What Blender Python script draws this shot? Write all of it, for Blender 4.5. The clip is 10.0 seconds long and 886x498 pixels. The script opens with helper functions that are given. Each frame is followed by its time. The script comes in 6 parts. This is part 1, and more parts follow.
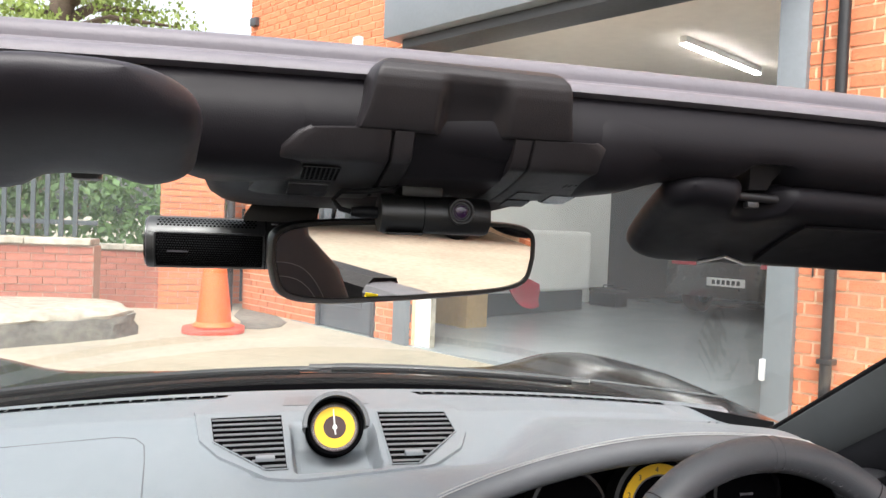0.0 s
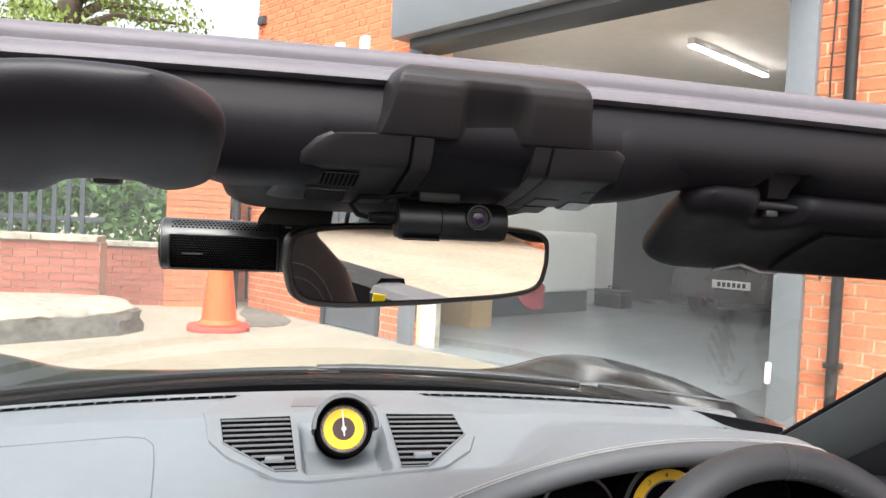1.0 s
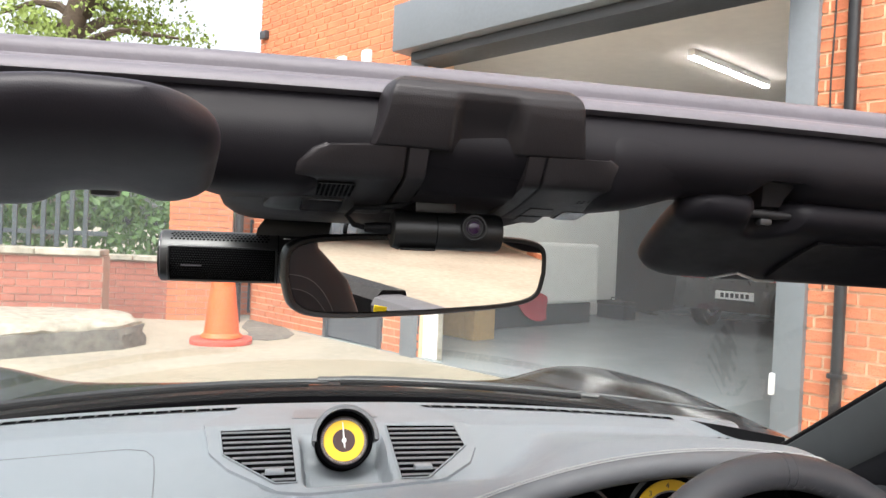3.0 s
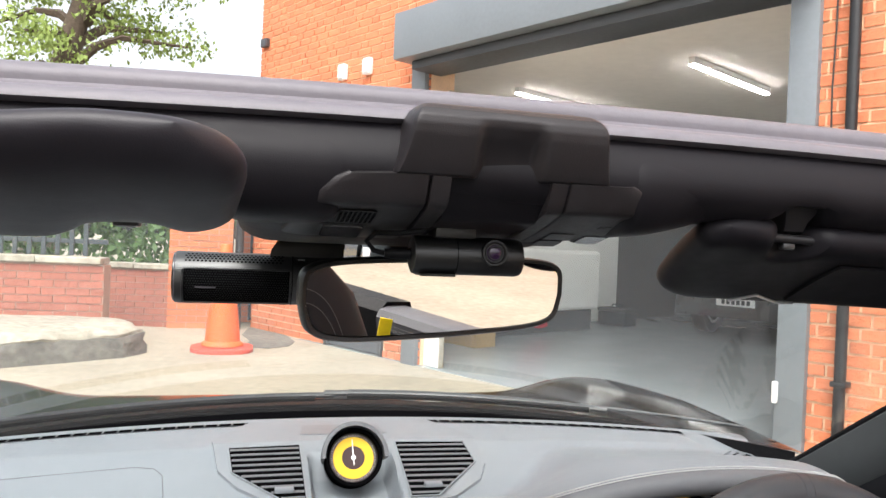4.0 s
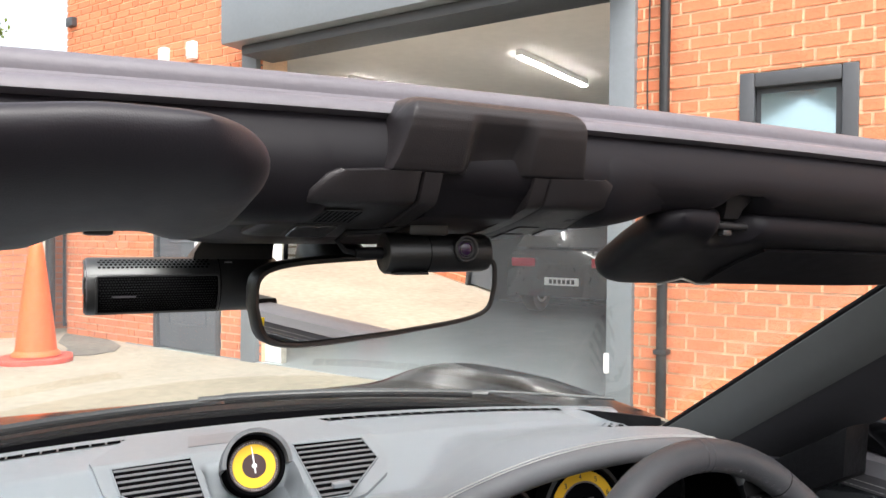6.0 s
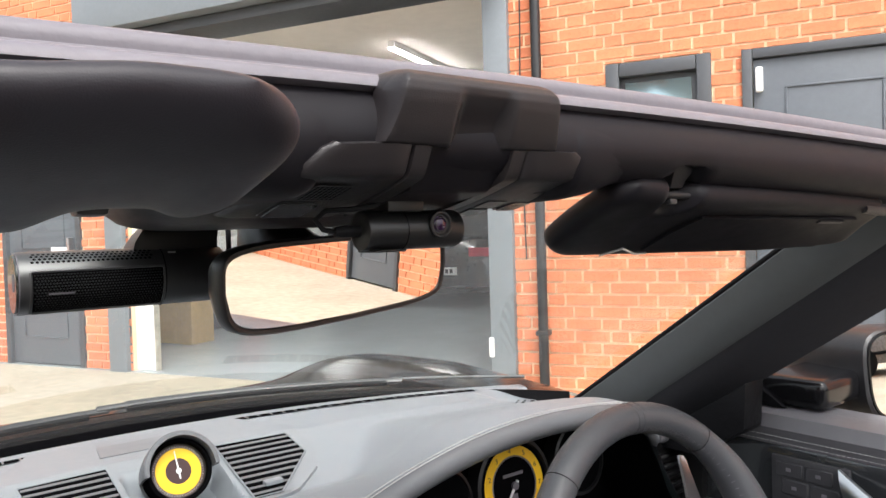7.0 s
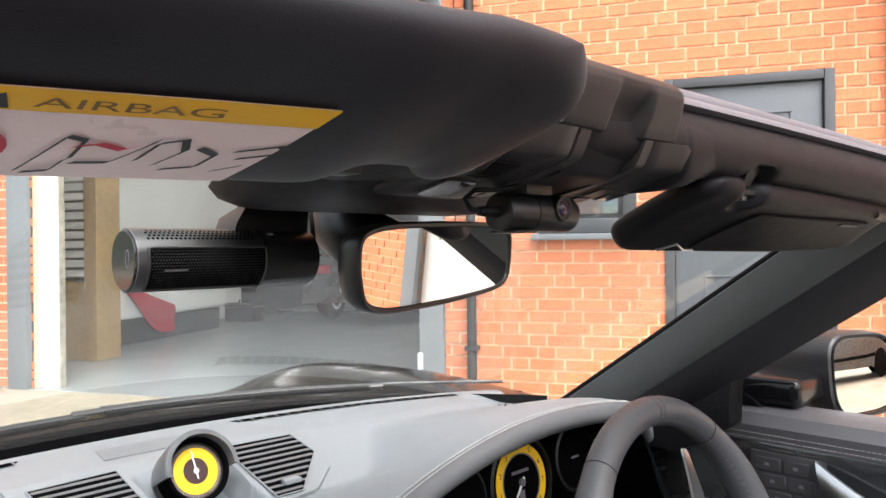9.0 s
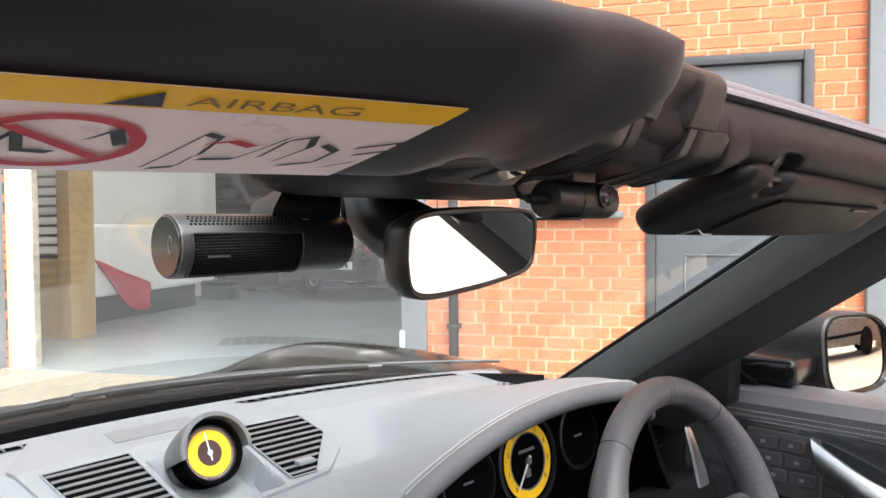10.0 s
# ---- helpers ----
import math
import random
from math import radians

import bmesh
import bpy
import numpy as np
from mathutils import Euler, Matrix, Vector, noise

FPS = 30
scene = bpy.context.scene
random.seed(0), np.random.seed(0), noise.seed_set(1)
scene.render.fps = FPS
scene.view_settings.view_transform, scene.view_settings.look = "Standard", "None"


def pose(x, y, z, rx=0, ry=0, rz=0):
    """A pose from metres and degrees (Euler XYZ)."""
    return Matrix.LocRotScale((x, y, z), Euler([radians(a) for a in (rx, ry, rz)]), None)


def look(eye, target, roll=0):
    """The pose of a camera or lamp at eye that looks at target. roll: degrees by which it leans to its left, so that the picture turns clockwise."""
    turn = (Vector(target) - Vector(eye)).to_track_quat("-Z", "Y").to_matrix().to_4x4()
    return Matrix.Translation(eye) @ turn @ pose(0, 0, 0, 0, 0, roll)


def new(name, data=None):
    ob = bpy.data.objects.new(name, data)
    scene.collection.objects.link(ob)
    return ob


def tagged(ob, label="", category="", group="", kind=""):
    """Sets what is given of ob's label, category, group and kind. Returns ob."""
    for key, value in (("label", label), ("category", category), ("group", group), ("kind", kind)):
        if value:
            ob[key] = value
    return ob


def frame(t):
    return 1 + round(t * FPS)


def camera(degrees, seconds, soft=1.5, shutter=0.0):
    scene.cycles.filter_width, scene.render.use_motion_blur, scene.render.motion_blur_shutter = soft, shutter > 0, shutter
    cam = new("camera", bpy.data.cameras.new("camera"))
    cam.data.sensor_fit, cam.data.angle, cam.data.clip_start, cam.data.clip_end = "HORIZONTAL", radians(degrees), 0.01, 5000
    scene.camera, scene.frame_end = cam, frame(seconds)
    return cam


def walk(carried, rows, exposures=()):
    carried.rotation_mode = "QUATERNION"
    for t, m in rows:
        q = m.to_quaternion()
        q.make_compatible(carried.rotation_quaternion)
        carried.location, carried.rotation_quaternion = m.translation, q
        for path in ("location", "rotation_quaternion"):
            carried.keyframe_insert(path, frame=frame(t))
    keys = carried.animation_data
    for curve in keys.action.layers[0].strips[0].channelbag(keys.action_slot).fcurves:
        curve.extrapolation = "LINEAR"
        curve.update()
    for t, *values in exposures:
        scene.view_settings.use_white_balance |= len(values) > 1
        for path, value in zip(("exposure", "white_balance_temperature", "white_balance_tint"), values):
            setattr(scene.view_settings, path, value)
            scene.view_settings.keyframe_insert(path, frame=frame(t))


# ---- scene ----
cam = camera(62.3, 10.0)
PATH = [
    (0, (-0.019, -0.011, 1.093), (0.497, 1.92, 1.036), 2.3),
    (0.5, (-0.027, -0.009, 1.098), (0.484, 1.924, 1.039), 2.6),
    (1, (-0.027, -0.008, 1.097), (0.477, 1.926, 1.038), 2.8),
    (1.5, (-0.03, -0.002, 1.099), (0.468, 1.934, 1.041), 2.9),
    (2, (-0.031, -0.004, 1.1), (0.467, 1.932, 1.046), 2.9),
    (3.3, (-0.022, -0.013, 1.095), (0.478, 1.924, 1.074), 2.3),
    (3.5, (-0.029, -0.009, 1.102), (0.479, 1.925, 1.083), 2.3),
    (4, (-0.036, -0.004, 1.108), (0.46, 1.934, 1.099), 2.4),
    (4.5, (-0.037, 0.003, 1.108), (0.47, 1.938, 1.1), 2.3),
    (5, (-0.047, 0.006, 1.107), (0.534, 1.919, 1.097), 1.9),
    (5.5, (-0.078, 0.016, 1.11), (0.66, 1.874, 1.095), 1.3),
    (6, (-0.119, 0.039, 1.111), (0.806, 1.812, 1.083), 0.5),
    (7.3, (-0.195, 0.082, 1.095), (1.081, 1.621, 1.05), -2.4),
    (7.5, (-0.21, 0.086, 1.091), (1.101, 1.596, 1.054), -2.7),
    (8, (-0.238, 0.1, 1.079), (1.13, 1.558, 1.057), -2.5),
    (8.5, (-0.269, 0.122, 1.08), (1.126, 1.555, 1.072), -1.7),
    (9, (-0.302, 0.157, 1.078), (1.104, 1.58, 1.075), -0.6),
    (9.5, (-0.32, 0.169, 1.08), (1.094, 1.583, 1.065), 0.1),
    (10, (-0.337, 0.19, 1.085), (1.116, 1.563, 1.019), -0.4),
]
walk(cam, [(t, look(eye, target, roll)) for t, eye, target, roll in PATH], [(0, 1.63), (2, 1.60), (4, 1.52), (6, 1.55), (7.5, 1.62), (9, 1.75), (10, 1.88)])

# ---- world, sun, exposure ----
world = bpy.data.worlds.new("overcast_sky")
scene.world = world
world.use_nodes = True
wn, wl = world.node_tree.nodes, world.node_tree.links
wn.clear()
sky = wn.new("ShaderNodeTexSky")
sky.sky_type, sky.sun_disc = 'NISHITA', False
sky.sun_elevation, sky.sun_rotation = radians(55), radians(200)
sky.air_density, sky.dust_density, sky.ozone_density = 1.0, 6.0, 1.0
grey_sky = wn.new("ShaderNodeHueSaturation")
grey_sky.inputs["Saturation"].default_value = 0.28
background = wn.new("ShaderNodeBackground")
background.inputs["Strength"].default_value = 0.15
world_out = wn.new("ShaderNodeOutputWorld")
wl.new(sky.outputs[0], grey_sky.inputs["Color"])
wl.new(grey_sky.outputs[0], background.inputs["Color"])
wl.new(background.outputs[0], world_out.inputs["Surface"])
sun_data = bpy.data.lights.new("sun", 'SUN')
sun_data.energy, sun_data.angle, sun_data.color = 0.5, radians(30), (1.0, 0.975, 0.94)
sun = new("sun", sun_data)
sun.matrix_world = look((0, 0, 20), (2.0, 5.5, 8.0))

# ---- materials ----
def mat(name, color, rough=0.6, metal=0.0, grain=0.0, scale=60.0, vary=0.12, bump=0.15, coat=0.0, spread=0.0, spec=0.5, patchy=0.08):
    """A surface with two scales of variation and fine relief; spread varies the tone from piece to piece."""
    m = bpy.data.materials.new(name)
    m.use_nodes = True
    n, l = m.node_tree.nodes, m.node_tree.links
    b = n["Principled BSDF"]
    b.inputs["Metallic"].default_value = metal
    b.inputs["Coat Weight"].default_value = coat
    b.inputs["Coat Roughness"].default_value = 0.04
    b.inputs["Specular IOR Level"].default_value = spec
    co = n.new("ShaderNodeTexCoord")
    big = n.new("ShaderNodeTexNoise")
    big.inputs["Scale"].default_value, big.inputs["Detail"].default_value = scale * 0.08, 6
    fine = n.new("ShaderNodeTexNoise")
    fine.inputs["Scale"].default_value, fine.inputs["Detail"].default_value = scale, 4
    l.new(co.outputs["Object"], big.inputs["Vector"])
    l.new(co.outputs["Object"], fine.inputs["Vector"])
    mix = n.new("ShaderNodeMath")
    mix.operation = 'ADD'
    l.new(big.outputs["Fac"], mix.inputs[0])
    l.new(fine.outputs["Fac"], mix.inputs[1])
    tone = mix.outputs[0]
    if spread:
        info = n.new("ShaderNodeObjectInfo")
        geo = n.new("ShaderNodeNewGeometry")
        both = n.new("ShaderNodeMath")
        both.operation = 'ADD'
        l.new(info.outputs["Random"], both.inputs[0])
        l.new(geo.outputs["Random Per Island"], both.inputs[1])
        one = n.new("ShaderNodeMath")
        one.operation = 'FRACT'
        l.new(both.outputs[0], one.inputs[0])
        sc = n.new("ShaderNodeMath")
        sc.operation = 'MULTIPLY_ADD'
        sc.inputs[1].default_value = spread
        l.new(one.outputs[0], sc.inputs[0])
        l.new(tone, sc.inputs[2])
        tone = sc.outputs[0]
    ramp = n.new("ShaderNodeMapRange")
    ramp.inputs["From Min"].default_value, ramp.inputs["From Max"].default_value = 0.6, 1.4 + spread
    ramp.inputs["To Min"].default_value, ramp.inputs["To Max"].default_value = 1 - vary, 1 + vary
    l.new(tone, ramp.inputs["Value"])
    col = n.new("ShaderNodeMix")
    col.data_type, col.blend_type = 'RGBA', 'MULTIPLY'
    col.inputs["Factor"].default_value = 1.0
    col.inputs["A"].default_value = (*color, 1)
    l.new(ramp.outputs["Result"], col.inputs["B"])
    l.new(col.outputs["Result"], b.inputs["Base Color"])
    rr = n.new("ShaderNodeMapRange")
    rr.inputs["To Min"].default_value, rr.inputs["To Max"].default_value = max(rough - patchy, 0.02), min(rough + patchy, 1)
    l.new(fine.outputs["Fac"], rr.inputs["Value"])
    l.new(rr.outputs["Result"], b.inputs["Roughness"])
    if grain:
        vor = n.new("ShaderNodeTexVoronoi")
        vor.inputs["Scale"].default_value = grain
        l.new(co.outputs["Object"], vor.inputs["Vector"])
        height = vor.outputs["Distance"]
    else:
        height = fine.outputs["Fac"]
    if bump:
        bp = n.new("ShaderNodeBump")
        bp.inputs["Strength"].default_value, bp.inputs["Distance"].default_value = bump, 0.02 if not grain else 0.0006
        l.new(height, bp.inputs["Height"])
        l.new(bp.outputs[0], b.inputs["Normal"])
    return m


def glass_mat(name, tint=(0.93, 0.97, 0.96), ior=1.45, dust=0.016):
    """Clear glass with a reflection and a thin film of dust that also stands in for haze."""
    m = bpy.data.materials.new(name)
    m.use_nodes = True
    n, l = m.node_tree.nodes, m.node_tree.links
    n.remove(n["Principled BSDF"])
    clear, gloss, fr, mx = n.new("ShaderNodeBsdfTransparent"), n.new("ShaderNodeBsdfGlossy"), n.new("ShaderNodeFresnel"), n.new("ShaderNodeMixShader")
    clear.inputs["Color"].default_value = (*tint, 1)
    gloss.inputs["Roughness"].default_value = 0.01
    fr.inputs["IOR"].default_value = ior
    l.new(fr.outputs[0], mx.inputs[0])
    l.new(clear.outputs[0], mx.inputs[1])
    l.new(gloss.outputs[0], mx.inputs[2])
    film, veil = n.new("ShaderNodeBsdfTranslucent"), n.new("ShaderNodeMixShader")
    film.inputs["Color"].default_value = (0.9, 0.9, 0.88, 1)
    veil.inputs[0].default_value = dust
    l.new(mx.outputs[0], veil.inputs[1])
    l.new(film.outputs[0], veil.inputs[2])
    l.new(veil.outputs[0], n["Material Output"].inputs["Surface"])
    return m


def glow_mat(name, color, strength):
    m = bpy.data.materials.new(name)
    m.use_nodes = True
    b = m.node_tree.nodes["Principled BSDF"]
    b.inputs["Base Color"].default_value = (*color, 1)
    b.inputs["Emission Color"].default_value = (*color, 1)
    b.inputs["Emission Strength"].default_value = strength
    return m


M_BEAM = mat("black_leather", (0.0072, 0.0066, 0.0088), 0.50, grain=1400, scale=80, vary=0.15, bump=0.10, spec=0.16)
M_HEAD = mat("header_cloth", (0.0055, 0.0048, 0.0064), 0.50, grain=1400, scale=80, vary=0.15, bump=0.12, spec=0.16)
M_VISOR = mat("visor_leather", (0.0140, 0.0125, 0.0165), 0.47, grain=1400, scale=80, vary=0.12, bump=0.10, spec=0.34)
M_POD = mat("black_moulding", (0.0150, 0.0128, 0.0142), 0.42, grain=1500, scale=90, vary=0.15, bump=0.22, spec=0.36)
M_PLAST = mat("black_plastic", (0.006, 0.006, 0.0065), 0.38, grain=2500, scale=120, vary=0.15, bump=0.12)
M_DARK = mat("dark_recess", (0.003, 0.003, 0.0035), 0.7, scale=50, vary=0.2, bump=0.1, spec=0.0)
for leather, amount in ((M_VISOR, 0.035), (M_HEAD, 0.02)):
    sheen = leather.node_tree.nodes["Principled BSDF"].inputs
    sheen["Sheen Weight"].default_value, sheen["Sheen Roughness"].default_value = amount, 0.45
    sheen["Sheen Tint"].default_value = (0.95, 0.85, 1.0, 1)
M_SEAL = mat("grey_rubber_seal", (0.122, 0.114, 0.130), 0.5, scale=120, vary=0.1, bump=0.05, spec=0.35)
M_DASH = mat("graphite_leather", (0.178, 0.198, 0.218), 0.42, grain=1500, scale=40, vary=0.08, bump=0.3)
M_DASHP = mat("graphite_plastic", (0.176, 0.192, 0.210), 0.45, grain=2200, scale=60, vary=0.08, bump=0.15)
M_PLATE = mat("smooth_grey_plastic", (0.128, 0.140, 0.155), 0.4, scale=60, vary=0.06, bump=0.02)
M_HOODL = mat("grey_leather_roll", (0.095, 0.099, 0.108), 0.4, grain=1500, scale=50, vary=0.08, bump=0.3)
M_BRACKET = mat("dark_grey_plastic", (0.013, 0.012, 0.0135), 0.42, grain=1500, scale=90, vary=0.1, bump=0.1, spec=0.4)
M_WHEEL = mat("rim_leather", (0.043, 0.045, 0.051), 0.40, grain=1600, scale=60, vary=0.12, bump=0.3)
M_STITCH = mat("pale_thread", (0.40, 0.40, 0.40), 0.8, scale=300)
M_DCAM = mat("camera_casing", (0.019, 0.0195, 0.021), 0.38, grain=2500, scale=120, vary=0.12, bump=0.08, spec=0.85)
M_STUD = mat("matt_black_mesh", (0.007, 0.007, 0.008), 0.55, scale=200, vary=0.1, bump=0.0, spec=0.25)
M_PILLAR = mat("pillar_cloth", (0.092, 0.097, 0.099), 0.7, grain=2600, scale=70, vary=0.1, bump=0.2)
M_PAINT = mat("black_car_paint", (0.006, 0.006, 0.007), 0.16, scale=20, vary=0.05, bump=0.0, coat=0.0, spec=0.32, patchy=0.01)
M_RUB = mat("black_rubber", (0.006, 0.006, 0.007), 0.5, scale=90, bump=0.1, spec=0.12)
M_WIPER = mat("satin_black_metal", (0.022, 0.023, 0.025), 0.36, scale=60, vary=0.1, bump=0.0, spec=0.6)
M_SEALB = mat("black_door_seal", (0.0330, 0.0330, 0.0375), 0.7, scale=70, vary=0.12, bump=0.05, spec=0.25)
M_CARBON = mat("carbon_fibre", (0.02, 0.02, 0.022), 0.45, grain=500, scale=300, vary=0.4, bump=0.2, coat=0.2)
M_CHROME = mat("satin_metal", (0.62, 0.63, 0.65), 0.34, metal=1.0, scale=60, vary=0.05, bump=0.03)
M_YELLOW = mat("yellow_dial", (0.78, 0.46, 0.006), 0.5, scale=80, vary=0.05, bump=0.0)
M_DIAL = mat("dark_dial", (0.035, 0.012, 0.012), 0.35, scale=80, bump=0.0)
M_WHITE = mat("white_print", (0.75, 0.75, 0.76), 0.5, scale=80, vary=0.05, bump=0.0)
M_MIRROR = mat("silvered_glass", (0.88, 0.865, 0.845), 0.02, metal=1.0, scale=5, vary=0.01, bump=0.0)
M_MIRROR.node_tree.nodes["Principled BSDF"].inputs["Roughness"].default_value = 0.0
for lk in list(M_MIRROR.node_tree.nodes["Principled BSDF"].inputs["Roughness"].links):
    M_MIRROR.node_tree.links.remove(lk)
M_GLASS = glass_mat("windscreen_glass")
M_LENS = mat("clear_lamp_lens", (0.050, 0.050, 0.054), 0.08, scale=200, vary=0.1, bump=0.0)
M_BRICK = mat("orange_brick", (0.61, 0.200, 0.094), 0.85, scale=45, vary=0.24, bump=0.35, spread=0.5)
M_MORTAR = mat("cream_mortar", (0.76, 0.53, 0.35), 0.95, scale=70, vary=0.15, bump=0.4)
M_MORTR = mat("brown_mortar", (0.42, 0.29, 0.23), 0.95, scale=70, vary=0.15, bump=0.4)
M_REDBR = mat("red_brick", (0.36, 0.13, 0.09), 0.88, scale=45, vary=0.25, bump=0.35, spread=0.5)
M_STEEL = mat("grey_painted_steel", (0.17, 0.192, 0.212), 0.45, scale=30, vary=0.08, bump=0.05)
M_LEAF_D = mat("grey_door_paint", (0.095, 0.108, 0.125), 0.42, scale=30, vary=0.08, bump=0.05)
M_STEELD = mat("dark_grey_frame", (0.055, 0.06, 0.068), 0.45, scale=30, vary=0.08, bump=0.05)
M_PIPE = mat("black_downpipe", (0.014, 0.015, 0.017), 0.45, scale=30)
M_GROUND = mat("sandy_concrete", (0.345, 0.305, 0.238), 0.92, scale=14, vary=0.26, bump=0.3)
M_COPING = mat("pale_stone", (0.36, 0.33, 0.27), 0.9, scale=14, vary=0.5, bump=0.5)
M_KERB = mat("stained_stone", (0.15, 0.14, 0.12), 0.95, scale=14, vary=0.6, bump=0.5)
M_FLOOR = mat("grey_epoxy_floor", (0.30, 0.335, 0.35), 0.20, scale=2.5, vary=0.12, bump=0.0, patchy=0.01)
M_WALLW = mat("white_paint", (0.80, 0.81, 0.80), 0.75, scale=10, vary=0.06, bump=0.05)
M_BAY = mat("off_white_paint", (0.60, 0.575, 0.555), 0.7, scale=10, vary=0.1, bump=0.05)
M_CEIL = mat("beige_ceiling", (0.80, 0.745, 0.68), 0.9, scale=8, vary=0.06, bump=0.05)
M_TAN = mat("tan_board", (0.42, 0.28, 0.12), 0.7, scale=20, vary=0.2, bump=0.1)
M_NAVY = mat("navy_plastic", (0.018, 0.022, 0.03), 0.5, scale=40, vary=0.15, bump=0.05)
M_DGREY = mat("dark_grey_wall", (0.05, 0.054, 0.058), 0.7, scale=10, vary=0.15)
M_ORANGE = mat("cone_orange", (0.85, 0.14, 0.03), 0.5, scale=25, vary=0.12, bump=0.05)
M_CONEB = mat("cone_base_red", (0.62, 0.09, 0.06), 0.6, scale=25, vary=0.2, bump=0.05)
M_RED = mat("red_cloth", (0.42, 0.02, 0.04), 0.8, scale=30, vary=0.2)
M_BARK = mat("bark", (0.10, 0.075, 0.055), 0.95, scale=20, vary=0.4, bump=0.6)
M_LEAF = mat("young_leaves", (0.20, 0.27, 0.06), 0.6, scale=8, vary=0.3, bump=0.0, spread=0.7)
M_LEAFD = mat("hedge_leaves", (0.06, 0.12, 0.03), 0.6, scale=8, vary=0.35, bump=0.0, spread=0.7)
M_FENCE = mat("grey_railing", (0.045, 0.058, 0.066), 0.5, scale=40)
M_LABEL = mat("visor_sticker", (0.97, 0.79, 0.80), 0.30, scale=60, vary=0.04, bump=0.0)
M_LABY = mat("sticker_amber", (0.95, 0.53, 0.02), 0.35, scale=60, vary=0.04, bump=0.0)
M_INK = mat("sticker_ink", (0.03, 0.03, 0.035), 0.5, scale=60, bump=0.0)
M_INKB = mat("sticker_brown", (0.24, 0.13, 0.03), 0.5, scale=60, bump=0.0)
M_REDINK = mat("sticker_red", (0.55, 0.03, 0.06), 0.5, scale=60, bump=0.0)
M_SEAT = mat("black_seat_leather", (0.018, 0.0185, 0.021), 0.45, grain=1500, scale=50, vary=0.1, bump=0.3, spec=0.25)
M_CARD = mat("black_door_card", (0.034, 0.033, 0.037), 0.45, grain=1500, scale=50, vary=0.1, bump=0.3)
M_DOORL = mat("charcoal_door_leather", (0.078, 0.077, 0.086), 0.45, grain=1500, scale=50, vary=0.1, bump=0.3)
M_CARD = mat("dark_car_paint", (0.02, 0.022, 0.025), 0.25, scale=20, vary=0.2, bump=0.0, coat=0.8)
M_TAUPE = mat("taupe_car_paint", (0.15, 0.14, 0.13), 0.28, scale=20, vary=0.1, bump=0.0, coat=0.5)
M_BELT = mat("yellow_webbing", (0.85, 0.62, 0.0), 0.7, grain=900, scale=80)
M_SKYGL = mat("window_pane", (0.45, 0.60, 0.66), 0.03, metal=0.9, scale=4, vary=0.1, bump=0.0)
M_TUBE = glow_mat("lit_tube", (1.0, 0.97, 0.95), 13.0)

# ---- builders ----
def thing(name, label, category, m=None, group="", kind=""):
    ob = new(name)
    ob.empty_display_size = 0.05
    if m is not None:
        ob.matrix_basis = m
    return tagged(ob, label, category, group, kind)


def mesh_of(name, bm, material, smooth=False, towards=None):
    me = bpy.data.meshes.new(name)
    bmesh.ops.recalc_face_normals(bm, faces=bm.faces)
    if towards is not None:
        bm.faces.ensure_lookup_table()
        if bm.faces[len(bm.faces) // 2].normal.dot(Vector(towards)) < 0:
            bmesh.ops.reverse_faces(bm, faces=bm.faces)
    bm.to_mesh(me)
    bm.free()
    for mm in (material if isinstance(material, (list, tuple)) else [material]):
        me.materials.append(mm)
    if smooth:
        me.polygons.foreach_set("use_smooth", [True] * len(me.polygons))
        me.set_sharp_from_angle(angle=radians(38))
    return me


def part(name, bm, material, parent, label="", m=None, smooth=True, towards=None):
    ob = new(name, mesh_of(name, bm, material, smooth, towards))
    ob.parent = parent
    if m is not None:
        ob.matrix_basis = m
    return tagged(ob, label)


def solid(name, bm, material, label, category, m=None, group="", kind="", smooth=True):
    ob = new(name, mesh_of(name, bm, material, smooth))
    if m is not None:
        ob.matrix_basis = m
    return tagged(ob, label, category, group, kind)


def box(x0, y0, z0, x1, y1, z1, bevel=0.0, seg=2, bm=None):
    bm = bm or bmesh.new()
    made = bmesh.ops.create_cube(bm, size=1)["verts"]
    for v in made:
        v.co = Vector(((x0 + x1) / 2 + v.co.x * (x1 - x0), (y0 + y1) / 2 + v.co.y * (y1 - y0), (z0 + z1) / 2 + v.co.z * (z1 - z0)))
    if bevel:
        es = {e for v in made for e in v.link_edges}
        bmesh.ops.bevel(bm, geom=list(es), offset=bevel, segments=seg, profile=0.6, affect='EDGES')
    return bm


def sheet(fn, nu, nv, thick=None, bm=None):
    """A grid surface fn(u, v) for u, v from 0 to 1; thick: a vector that gives it a back and rims."""
    bm = bm or bmesh.new()
    def layer(off):
        return [[bm.verts.new(Vector(fn(i / nu, j / nv)) + off) for j in range(nv + 1)] for i in range(nu + 1)]
    a = layer(Vector((0, 0, 0)))
    for i in range(nu):
        for j in range(nv):
            bm.faces.new((a[i][j], a[i + 1][j], a[i + 1][j + 1], a[i][j + 1]))
    if thick is not None:
        b = layer(Vector(thick))
        for i in range(nu):
            for j in range(nv):
                bm.faces.new((b[i][j], b[i][j + 1], b[i + 1][j + 1], b[i + 1][j]))
        for i in range(nu):
            bm.faces.new((a[i][0], b[i][0], b[i + 1][0], a[i + 1][0]))
            bm.faces.new((a[i][nv], a[i + 1][nv], b[i + 1][nv], b[i][nv]))
        for j in range(nv):
            bm.faces.new((a[0][j], a[0][j + 1], b[0][j + 1], b[0][j]))
            bm.faces.new((a[nu][j], b[nu][j], b[nu][j + 1], a[nu][j + 1]))
    return bm


